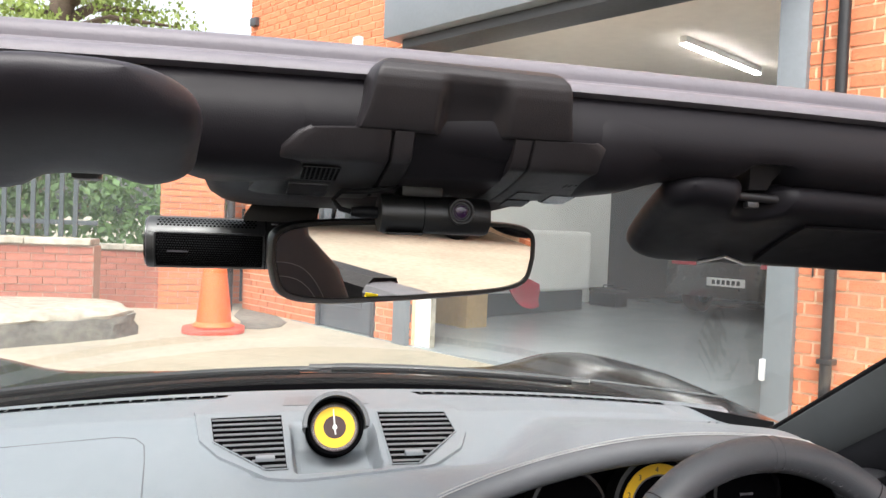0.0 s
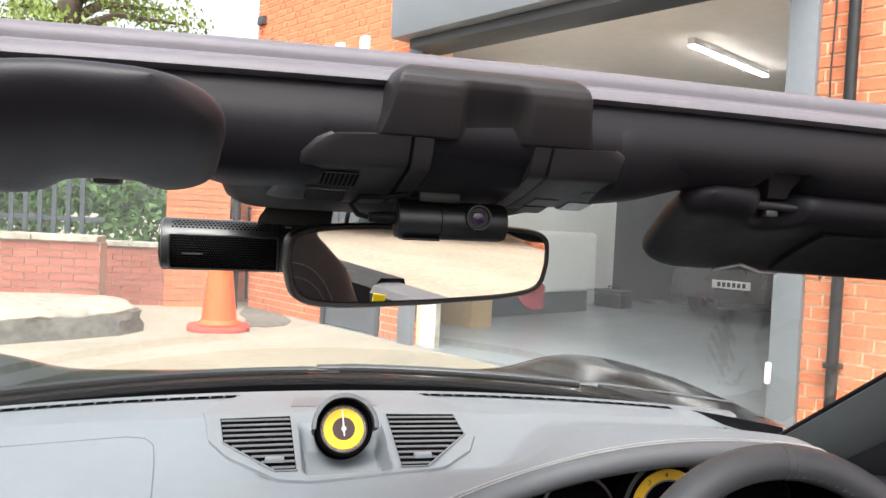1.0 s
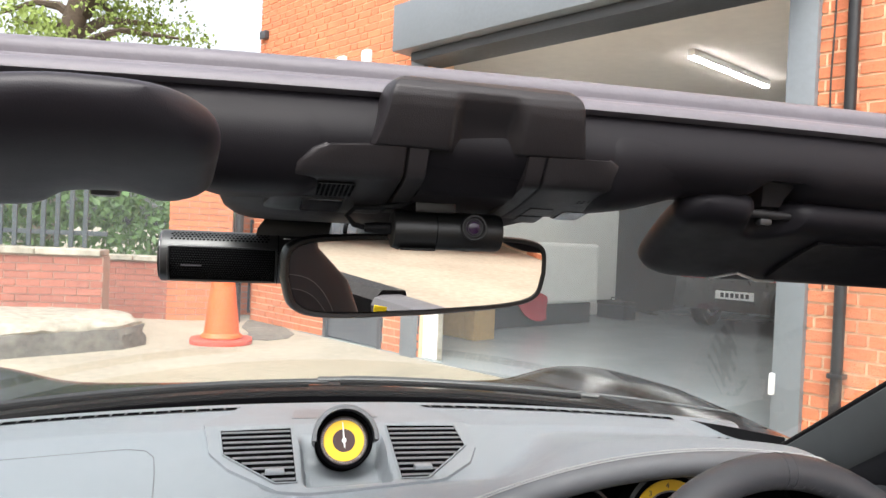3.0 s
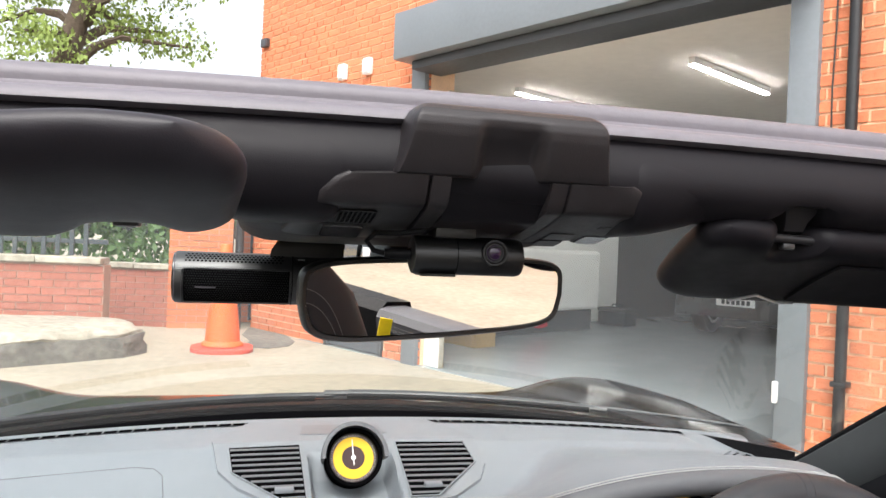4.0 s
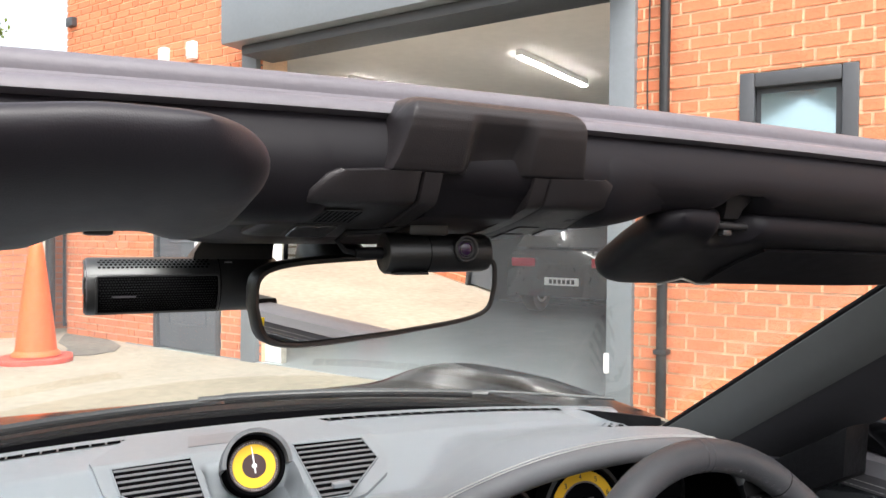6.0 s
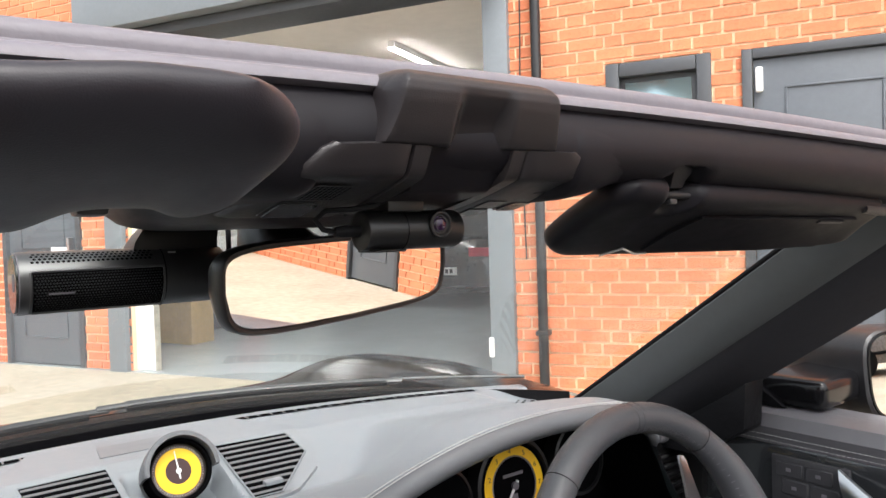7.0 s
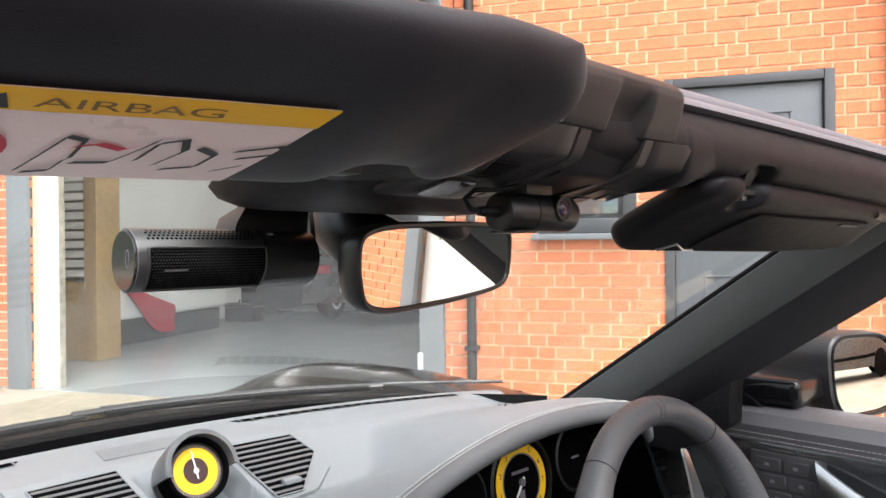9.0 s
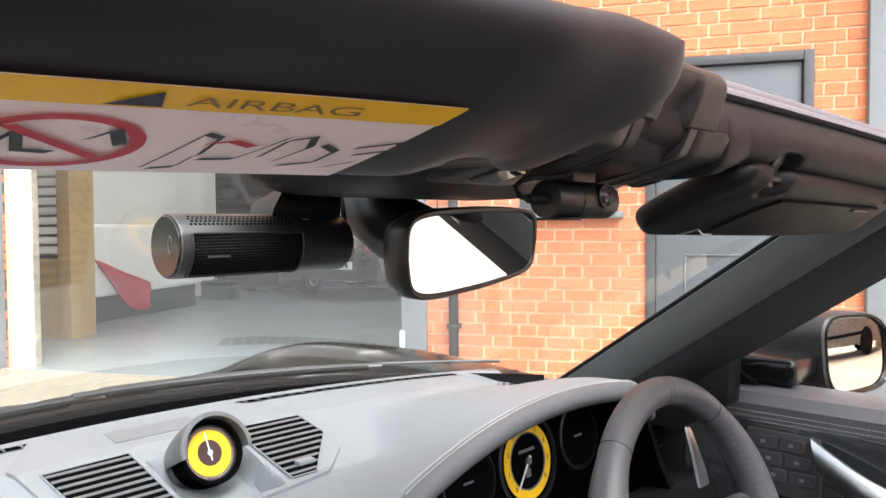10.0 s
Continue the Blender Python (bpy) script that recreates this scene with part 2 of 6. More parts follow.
def loft(rings, closed=True, caps=True, bm=None):
    """Joins rings of points, each ring with the same count."""
    bm = bm or bmesh.new()
    vs = [[bm.verts.new(p) for p in r] for r in rings]
    n = len(vs[0])
    for a, b in zip(vs, vs[1:]):
        for k in range(n if closed else n - 1):
            bm.faces.new((a[k], a[(k + 1) % n], b[(k + 1) % n], b[k]))
    if caps and closed:
        bm.faces.new(vs[0])
        bm.faces.new(list(reversed(vs[-1])))
    return bm


def tube(points, radius, n=8, bm=None, flat=1.0):
    """A round bar along a line of points; radius may be a list."""
    pts = [Vector(p) for p in points]
    rad = radius if isinstance(radius, (list, tuple)) else [radius] * len(pts)
    rings, side = [], None
    for i, p in enumerate(pts):
        d = (pts[min(i + 1, len(pts) - 1)] - pts[max(i - 1, 0)]).normalized()
        if side is None:
            side = d.orthogonal().normalized()
        side = (side - d * side.dot(d)).normalized()
        up = d.cross(side)
        rings.append([p + rad[i] * (side * math.cos(2 * math.pi * k / n) + flat * up * math.sin(2 * math.pi * k / n)) for k in range(n)])
    return loft(rings, bm=bm)


def lathe(profile, m=Matrix(), n=32, bm=None, caps=True):
    """Turns (radius, height) pairs round the local z axis; without caps it is an open ring."""
    rings = [[m @ Vector((r * math.cos(2 * math.pi * k / n), r * math.sin(2 * math.pi * k / n), h)) for k in range(n)] for r, h in profile]
    return loft(rings, bm=bm, caps=caps)


def prism(outline, depth, m=Matrix(), bevel=0.0, bm=None, seg=2):
    """A plate with a 2D outline, from z = 0 to depth in its own axes, then moved by m."""
    bm2 = bmesh.new()
    lo = [bm2.verts.new((x, y, 0)) for x, y in outline]
    hi = [bm2.verts.new((x, y, depth)) for x, y in outline]
    bm2.faces.new(list(reversed(lo)))
    bm2.faces.new(hi)
    for k in range(len(lo)):
        bm2.faces.new((lo[k], lo[(k + 1) % len(lo)], hi[(k + 1) % len(lo)], hi[k]))
    if bevel:
        bmesh.ops.bevel(bm2, geom=bm2.edges[:], offset=bevel, segments=seg, profile=0.6, affect='EDGES')
    bmesh.ops.transform(bm2, matrix=m, verts=bm2.verts)
    if bm is None:
        return bm2
    me = bpy.data.meshes.new("join")
    bm2.to_mesh(me)
    bm2.free()
    bm.from_mesh(me)
    bpy.data.meshes.remove(me)
    return bm


def rounded(w, h, r, n=5):
    pts = []
    for cx, cy, a in ((w / 2 - r, h / 2 - r, 0), (-w / 2 + r, h / 2 - r, 90), (-w / 2 + r, -h / 2 + r, 180), (w / 2 - r, -h / 2 + r, 270)):
        pts += [(cx + r * math.cos(radians(a + 90 * k / n)), cy + r * math.sin(radians(a + 90 * k / n))) for k in range(n + 1)]
    return pts


def frame_from(x, y, z, origin):
    """A pose whose axes are the given directions."""
    m = Matrix((Vector(x), Vector(y), Vector(z))).transposed().to_4x4()
    m.translation = origin
    return m


XC = 0.105

# ---- outside: ground, building, yard ----
U, INW = Vector((0.4772, -0.8788, 0)), Vector((0.8788, 0.4772, 0))
B = frame_from(U, INW, (0, 0, 1), (3.50, 2.755, 0))

ground_bm = bmesh.new()
gv = [ground_bm.verts.new(p) for p in ((-400, -400, 0), (400, -400, 0), (400, 400, 0), (-400, 400, 0))]
ground_bm.faces.new(gv)
solid("ground", ground_bm, M_GROUND, "sandy pale concrete yard, dusty and worn", "ground", kind="structure", smooth=False)

OPENINGS = [(-4.29, -1.06, 0, 2.785), (-5.83, -4.83, 0, 2.1), (-0.297, 0.308, 1.14, 2.075), (0.47, 1.39, 0, 2.065), (1.78, 4.2, 0, 2.66), (5.52, 6.42, 0, 2.1)]
S0, S1, ZT = -7.45, 12.0, 6.2


def blocked(s, z, pad=0.0):
    return any(a - pad < s < b + pad and c - pad < z < d + pad for a, b, c, d in OPENINGS)


wall_bm = bmesh.new()
cs = sorted({S0, S1, *[v for o in OPENINGS for v in o[:2]]})
cz = sorted({0, ZT, *[v for o in OPENINGS for v in o[2:]]})
for a, b in zip(cs, cs[1:]):
    for c, d in zip(cz, cz[1:]):
        if not blocked((a + b) / 2, (c + d) / 2):
            box(a, 0.008, c, b, 0.30, d, bm=wall_bm)
wall_front = solid("wall_front", wall_bm, M_MORTAR, "orange brick building wall with pale cream mortar joints", "wall", m=B, kind="structure", smooth=False)
rest = bmesh.new()
box(S0, 0.30, 0, S0 + 0.3, 11, ZT, bm=rest)
box(S1 - 0.3, 0.30, 0, S1, 11, ZT, bm=rest)
box(S0, 10.7, 0, S1, 11, ZT - 0.01, bm=rest)
solid("wall_sides", rest, M_REDBR, "brick side and rear walls of the building", "wall", m=B, kind="structure", smooth=False)
solid("roof", box(S0 - 0.15, -0.12, ZT, S1 + 0.15, 11.1, ZT + 0.2, 0.02), M_STEELD, "dark flat roof with a shallow overhang", "roof", m=B, kind="structure", smooth=False)

# garage inside
solid("garage_floor", box(-6.3, -0.02, -0.1, 1.0, 10.7, 0.006), M_FLOOR, "glossy grey painted garage floor", "floor", m=B, kind="structure", smooth=False)
solid("garage_ceiling", box(-6.3, 0.31, 2.86, 1.0, 10.7, 3.0), M_CEIL, "plain beige garage ceiling", "ceiling", m=B, kind="structure", smooth=False)
solid("garage_wall_left", box(-6.3, 0.31, 0, -6.15, 5.9, 2.86), M_WALLW, "white painted garage wall", "wall", m=B, kind="structure", smooth=False)
# Dimness deep in the garage is put into the dark rear and back walls.
solid("garage_wall_rear_left", box(-6.3, 5.9, 0, -6.16, 10.7, 2.86), M_DGREY, "rear part of the garage side wall, deep shade put into its colour", "wall", m=B, kind="structure", smooth=False)
# Right wall is out of view; white only to bounce light onto the ceiling.
solid("garage_wall_right", box(0.85, 0.31, 0, 1.0, 10.7, 2.86), M_WALLW, "white painted garage wall", "wall", m=B, kind="structure", smooth=False)
solid("garage_wall_back", box(-6.15, 9.6, 0, 0.85, 9.7, 2.86), M_DGREY, "back wall of the garage, deep shade put into its colour", "wall", m=B, kind="structure", smooth=False)
solid("bay_wall", box(1.782, 0.05, 0, 4.198, 0.29, 2.658), M_BAY, "white wall closing the second bay", "wall", m=B, kind="structure", smooth=False)


def tube_lamp(s, d):
    t = thing("tube_lamp", "lit white garage ceiling batten, one of two seen and four added as fill", "ceiling lamp", m=B @ pose(s, d, 2.86), group="garage ceiling lamps")
    part("batten", box(-0.034, -0.77, -0.062, 0.034, 0.77, -0.001, 0.006), M_WALLW, t)
    part("light_tube", box(-0.030, -0.765, -0.078, 0.030, 0.765, -0.0625, 0.007, 3), M_TUBE, t, "glowing white diffuser")


# The first two battens are in view; the other four are unseen fill lamps.
for s, d in ((-2.55, 2.28), (-4.59, 2.28), (-0.5, 2.28), (-2.55, 5.4), (-4.59, 5.4), (-0.5, 5.4)):
    tube_lamp(s, d)

# garage door set: posts and shutter box
gd = thing("roller_door", "grey steel roller shutter box and posts, shutter rolled up", "garage door", m=B)
part("post", box(-4.50, -0.05, 0, -4.31, 0.12, 2.74, 0.006), M_STEEL, gd)
part("post", box(-1.07, -0.05, 0, -0.905, 0.12, 2.74, 0.006), M_STEEL, gd)
part("guide_rail", box(-4.309, 0.0, 0, -4.292, 0.07, 2.7, 0.004), M_STEELD, gd, "dark guide rail")
part("shutter_box", box(-4.44, -0.33, 2.752, -0.89, 0.0, 3.17, 0.012), M_STEEL, gd)
part("bottom_rail", box(-4.305, -0.22, 2.668, -1.072, 0.13, 2.748, 0.01), M_STEELD, gd, "dark bottom rail of the shutter")
part("latch", box(-1.075, -0.085, 0.27, -1.042, -0.052, 0.40, 0.012), M_WHITE, gd, "white latch handle")
bay2 = thing("roller_door", "grey steel posts and box of the second bay", "garage door", m=B)
part("post", box(1.66, -0.05, 0, 1.78, 0.12, 2.74, 0.006), M_STEEL, bay2)
part("post", box(4.2, -0.05, 0, 4.35, 0.12, 2.74, 0.006), M_STEEL, bay2)
part("shutter_box", box(1.64, -0.33, 2.745, 4.37, 0.0, 3.17, 0.012), M_STEEL, bay2)
solid("ledge", box(3.15, 0.14, 0.38, 3.7, 0.308, 0.50, 0.01), M_KERB, "grey ledge against the white bay wall", "ledge", m=B)

# window
win = thing("window_1", "grey framed window reflecting sky", "window", m=B, kind="structure")
for nm, bx in (("window_frame", (-0.297, -0.012, 1.16, -0.215, 0.09, 2.075)), ("window_frame", (0.226, -0.012, 1.16, 0.308, 0.09, 2.075)), ("window_frame", (-0.215, -0.010, 1.99, 0.226, 0.088, 2.073)), ("window_frame", (-0.215, -0.010, 1.16, 0.226, 0.088, 1.25))):
    part(nm, box(*bx, 0.012), M_STEELD, win)
part("casement", prism([(x, y) for x, y in rounded(0.44, 0.74, 0.004, 1)], 0.03, frame_from((1, 0, 0), (0, 0, 1), (0, -1, 0), (0.0055, 0.075, 1.62)), 0.004), M_STEELD, win)
part("pane", box(-0.185, 0.03, 1.28, 0.196, 0.04, 1.955), M_SKYGL, win, "dark reflecting pane", smooth=False)
part("window_sill", box(-0.33, -0.06, 1.12, 0.34, 0.09, 1.158, 0.008), M_STEEL, win)


def panel_door(name, a, b, top, label):
    d = thing(name, label, "door", m=B, kind="structure")
    part("jamb", box(a, -0.02, 0, a + 0.055, 0.10, top, 0.006), M_STEELD, d)
    part("jamb", box(b - 0.055, -0.02, 0, b, 0.10, top, 0.006), M_STEELD, d)
    part("lintel", box(a + 0.056, -0.018, top - 0.055, b - 0.056, 0.098, top - 0.001, 0.006), M_STEELD, d)
    lf = part("leaf", box(a + 0.06, 0.012, 0.02, b - 0.06, 0.06, top - 0.06, 0.004), M_LEAF_D, d)
    for z0, z1 in ((1.05, top - 0.22), (0.25, 0.9)):
        for x0, x1, y0, y1 in ((a + 0.22, b - 0.22, z1 - 0.012, z1), (a + 0.22, b - 0.22, z0, z0 + 0.012), (a + 0.22, a + 0.232, z0 + 0.012, z1 - 0.012), (b - 0.232, b - 0.22, z0 + 0.012, z1 - 0.012)):
            part("moulding", box(x0, 0.003, y0, x1, 0.0118, y1, 0.003, 1), M_LEAF_D, lf)
    part("closer", box(a + 0.07, -0.03, 1.82, a + 0.11, 0.0115, 1.96, 0.012), M_WHITE, d, "white rounded alarm contact")
    part("handle", box(b - 0.13, -0.05, 1.0, b - 0.10, 0.0115, 1.14, 0.01), M_CHROME, d)
    return d


panel_door("door_1", 0.47, 1.39, 2.065, "grey panelled steel entrance door, closed")
panel_door("door_2", -5.83, -4.83, 2.1, "blue-grey steel side door with a white sign")
panel_door("door_3", 5.52, 6.42, 2.1, "dark grey steel door with a white sign")
solid("door_sign", box(-5.2, -0.012, 0.95, -4.95, 0.0105, 1.06, 0.003), M_WHITE, "small white door sign with plain grey bars", "sign", m=B)
solid("door_sign", box(5.77, -0.012, 1.5, 6.17, 0.0105, 1.66, 0.003), M_WHITE, "small white door sign with plain grey bars", "sign", m=B)

pipe = thing("downpipe", "black round rainwater downpipe with wall brackets", "downpipe", m=B)
part("pipe", tube([(-0.715, -0.055, 0.0), (-0.715, -0.055, ZT - 0.1)], 0.031, 14), M_PIPE, pipe)
for z in (0.42, 3.3, 5.0):
    part("bracket", box(-0.757, -0.092, z, -0.673, 0.0, z + 0.03, 0.008), M_PIPE, pipe)
solid("wall_cable", tube([(-0.825, -0.012, 0.9)] + [(-0.83 + 0.006 * math.sin(k * 1.7), -0.012, 1.2 + 0.3 * k) for k in range(14)], 0.005, 5), M_PIPE, "thin black cable clipped to the brickwork", "cable", m=B)
for s in (-5.65, -5.22):
    wb = thing("wall_light", "small white box on the brick wall", "wall box", m=B @ pose(s, 0, 2.79), group="white wall boxes")
    part("case", box(-0.055, -0.06, 0, 0.055, 0.0, 0.17, 0.015), M_WHITE, wb)
    part("cover", box(-0.04, -0.072, 0.02, 0.04, -0.061, 0.15, 0.008), M_WALLW, wb)
solid("wall_vent", box(-7.38, -0.06, 3.42, -7.25, 0.0, 3.52, 0.01), M_STEELD, "small dark bracket on the brick wall", "bracket", m=B)

# things inside the garage
wb = thing("white_board", "tall white panel standing inside the garage doorway", "panel", m=B)
part("board", box(-4.290, 0.05, 0.007, -4.083, 0.09, 2.5, 0.004), M_WALLW, wb)
part("edge_strip", box(-4.082, 0.045, 0.007, -4.068, 0.098, 2.5, 0.003), M_COPING, wb)
cup = thing("cupboard", "tan wooden cupboard with pale louvred front", "cupboard", m=B)
part("carcass", box(-5.9, 1.30, 0.006, -4.985, 1.60, 0.78, 0.01), M_TAN, cup)
part("side_panel", box(-4.98, 1.27, 0.006, -4.83, 1.60, 2.2, 0.01), M_TAN, cup)
part("back_panel", box(-5.9, 1.585, 0.79, -4.985, 1.60, 2.2, 0.004), M_COPING, cup, "pale back board")
for k in range(14):
    part("louvre", box(-5.9, 1.31, 0.83 + k * 0.095, -4.985, 1.345, 0.90 + k * 0.095, 0.006), M_WALLW, cup, "pale louvre slat")
bench = thing("machine", "white boxy machine standing on a dark base", "machine", m=B)
part("body", box(-6.1, 2.15, 0.30, -5.36, 4.3, 1.12, 0.06, 3), M_WALLW, bench)
part("base", box(-6.05, 2.2, 0.006, -5.45, 4.25, 0.299, 0.02), M_DGREY, bench)
part("guard", box(-6.0, 2.0, 0.45, -5.5, 2.149, 0.95, 0.03), M_DGREY, bench, "dark side guard")
cl = sheet(lambda u, v: (-5.33 + 0.012 * math.sin(9 * u) + 0.01 * math.sin(7 * v), 2.15 + 0.95 * u + 0.16 * v * (1 - u), 0.74 - 0.33 * u - v * (0.16 + 0.25 * math.sin(u * 2.6))), 14, 8, (0.012, 0, 0))
solid("cloth", cl, M_RED, "red cloth hanging over the white machine", "cloth", m=B)

crate = thing("tool_box", "dark navy lidded tool box on the garage floor", "tool box", m=B @ pose(-5.62, 5.15, 0.006))
part("box", box(-0.24, -0.16, 0.0, 0.24, 0.16, 0.21, 0.02, 2), M_NAVY, crate)
part("lid", box(-0.25, -0.17, 0.211, 0.25, 0.17, 0.27, 0.022, 2), M_DGREY, crate)
part("handle", tube([(-0.10, 0, 0.268), (-0.09, 0, 0.315), (0.09, 0, 0.315), (0.10, 0, 0.268)], 0.011, 8), M_NAVY, crate)


def parked_car(name, m, label, paint, length=4.3):
    """A plain parked car: x along its length from the tail, y across, z up."""
    c = thing(name, label, "car", m=m)
    prof = [(0.0, 0.30), (0.02, 0.75), (0.10, 0.95), (0.55, 1.02), (length * 0.62, 1.0), (length * 0.80, 0.92), (length - 0.12, 0.78), (length, 0.55), (length - 0.03, 0.28)]
    rings = []
    for y, k, dz in ((-0.88, 0.90, 0.03), (-0.86, 0.98, 0.0), (-0.5, 1.0, 0.0), (0.5, 1.0, 0.0), (0.86, 0.98, 0.0), (0.88, 0.90, 0.03)):
        rings.append([Vector((length / 2 + (x - length / 2) * (0.97 + 0.03 * k), y, z * k + dz)) for x, z in prof])
    part("body", loft(rings), paint, c)
    cab = [(0.15, 1.0), (0.45, 1.42), (1.0, 1.50), (length * 0.48, 1.46), (length * 0.68, 1.0)]
    part("cabin", loft([[Vector((x, y * (1.0 if z < 1.1 else 0.82), z)) for x, z in cab] for y in (-0.80, -0.78, 0.78, 0.80)]), paint, c)
    for sg in (-1, 1):
        part("side_window", prism([(0.55, 1.05), (0.75, 1.36), (length * 0.46, 1.36), (length * 0.60, 1.05)], 0.01, frame_from((1, 0, 0), (0, 0, 1), (0, -1, 0), (0, sg * 0.80 + 0.005, 0)), 0.003), M_SKYGL, c)
        part("sill_strip", box(0.9, sg * 0.885 - 0.012, 0.50, length - 1.1, sg * 0.885 + 0.012, 0.58, 0.008), M_RUB, c)
        for x in (0.8, length - 0.85):
            w = part("wheel", lathe([(0.19, -0.10), (0.31, -0.10), (0.325, -0.08), (0.325, 0.08), (0.31, 0.10), (0.20, 0.10)], pose(x, sg * 0.80, 0.325, 90, 0, 0), 28), M_RUB, c)
            part("rim", lathe([(0.20, 0.07), (0.19, 0.105), (0.06, 0.09), (0.02, 0.09)], pose(x, sg * 0.80, 0.325, 90 * sg, 0, 0), 10), M_CHROME, w)
        part("tail_lamp", box(-0.004, sg * 0.62 - 0.18, 0.72, 0.03, sg * 0.62 + 0.18, 0.84, 0.01), M_RED, c)
    pl = part("number_plate", box(-0.03, -0.26, 0.46, -0.012, 0.26, 0.57, 0.004), M_WHITE, c, "pale number plate with plain bars")
    for k in range(6):
        part("plate_bar", box(-0.033, -0.20 + 0.068 * k, 0.485, -0.0305, -0.155 + 0.068 * k, 0.545), M_INK, pl, smooth=False)
    return c


parked_car("parked_car", B @ frame_from((0, 1, 0), (-1, 0, 0), (0, 0, 1), (-3.7, 5.0, 0.006)), "dark hatchback parked inside the garage", M_CARD)
parked_car("parked_car", B @ frame_from((0, 1, 0), (-1, 0, 0), (0, 0, 1), (9.9, -4.6, 0)), "taupe grey car parked in the yard", M_TAUPE, 4.5)

# ---- yard beyond the bonnet ----
def bed_line():
    """The bed's outline, closely stepped where it comes near the car."""
    corner = [(-9, 2.1), (-1.9, 6.44), (-1.12, 6.94), (-0.98, 7.25), (-1.15, 7.85), (-1.5, 7.95), (-9, 8.8)]
    pts = []
    for (ax, ay), (bx, by) in zip(corner, corner[1:]):
        n = max(2, int(math.hypot(bx - ax, by - ay) / 0.07))
        pts += [Vector((ax + (bx - ax) * k / n, ay + (by - ay) * k / n, 0)) for k in range(n)]
    return pts


def bed_ring(inset, z, rough, seed):
    out = []
    for p in bed_line():
        d = Vector((-4.5, 7.0, 0)) - p
        d = d.normalized() if d.length > 0.01 else d
        w = noise.noise(Vector((p.x * 3.1, p.y * 3.1, seed))) + 0.5 * noise.noise(Vector((p.x * 11, p.y * 11, seed + 4)))
        q = p + d * (inset + rough * w)
        out.append(Vector((q.x, q.y, max(0.0, z + rough * 0.45 * noise.noise(Vector((p.x * 6, p.y * 6, seed + 9)))))))
    return out


# Stained stone; the shadow on the bed's front also darkens this colour.
solid("raised_bed", loft([bed_ring(0, 0, 0.02, 1), bed_ring(0.01, 0.06, 0.05, 2), bed_ring(0.02, 0.13, 0.06, 3), bed_ring(0.05, 0.185, 0.06, 4), bed_ring(0.30, 0.17, 0.02, 5)]), M_KERB, "stained grey stone edge of a raised bed, its front shadow toned in", "kerb", kind="structure")
solid("bed_paving", loft([bed_ring(0.07, 0.17, 0.05, 4.2), bed_ring(0.07, 0.205, 0.07, 4.5), bed_ring(0.12, 0.245, 0.06, 6), bed_ring(0.28, 0.265, 0.05, 7), bed_ring(0.6, 0.275, 0.05, 8)]), M_COPING, "pale weathered paving on the raised bed", "paving", kind="structure")


def brick_run(name, p, q, z0, z1, thick, label, proud=0.006, L=0.225, H=0.075, mat_b=M_REDBR):
    """A free-standing brick wall from p to q with joined bricks on its front."""
    p, q = Vector((*p, 0)), Vector((*q, 0))
    d = (q - p)
    ln = d.length
    d.normalize()
    m = frame_from(d, Vector((-d.y, d.x, 0)), (0, 0, 1), p)
    w = solid(name, box(0, 0.006, z0, ln, thick, z1), M_MORTR, label, "wall", m=m, kind="structure", smooth=False)
    bm = bmesh.new()
    rows = int((z1 - z0) / H)
    for r in range(rows):
        x = -L / 2 * (r % 2)
        while x < ln:
            a, b = max(x, 0), min(x + L - 0.011, ln)
            if b - a > 0.03:
                box(a, -proud * random.uniform(0.2, 1), z0 + r * H, b, 0.006, z0 + (r + 1) * H - 0.011, bm=bm)
            x += L
    tagged(part("brick", bm, mat_b, w, smooth=False), kind="stuff")
    return m, ln


m1, l1 = brick_run("low_wall", (-7.5, 8.42), (-1.46, 7.76), 0.25, 0.78, 0.22, "low red brick boundary wall")
m2, l2 = brick_run("low_wall_return", (-2.6, 9.6), (-1.02, 9.26), 0, 0.68, 0.22, "low red brick wall beside the pier")
m3, l3 = brick_run("brick_pier", (-1.02, 9.2), (-0.3, 9.2), 0, 2.3, 0.5, "tall orange brick gate pier", mat_b=M_BRICK)
m4, l4 = brick_run("back_wall", (-0.2, 9.9), (3.0, 10.6), 0, 1.5, 0.22, "orange brick wall behind the railings", mat_b=M_BRICK)
for mm, ln, up in ((m1, l1, 0.10), (m2, l2, 0.0)):
    cp = bmesh.new()
    k = 0.0
    while k < ln - 0.05:
        box(k, -0.04, 0.682 + up, min(k + 0.6, ln), 0.26, 0.75 + up + random.uniform(-0.004, 0.004), 0.01, 1, bm=cp)
        k += 0.606
    solid("coping", cp, M_COPING, "pale stone coping on the low brick wall", "coping", m=mm, kind="structure")
fence = thing("railing_fence", "grey steel railings on the low wall", "fence", m=m1)
for z in (0.98, 1.9):
    part("rail", box(0, 0.09, z, l1, 0.115, z + 0.045, 0.004), M_FENCE, fence)
for k in range(46):
    part("bar", box(0.13 * k, 0.07, 0.86, 0.13 * k + 0.045, 0.089, 2.1, 0.004, 1), M_FENCE, fence)
fence2 = thing("railing_fence", "black wire mesh railing beside the pier", "fence", m=m4)
for z in (0.08, 1.2):
    part("rail", box(0, -0.5, z, l4, -0.475, z + 0.035, 0.004), M_PIPE, fence2)
for k in range(26):
    part("bar", box(0.12 * k, -0.5, 0.116, 0.12 * k + 0.028, -0.48, 1.199), M_PIPE, fence2, smooth=False)
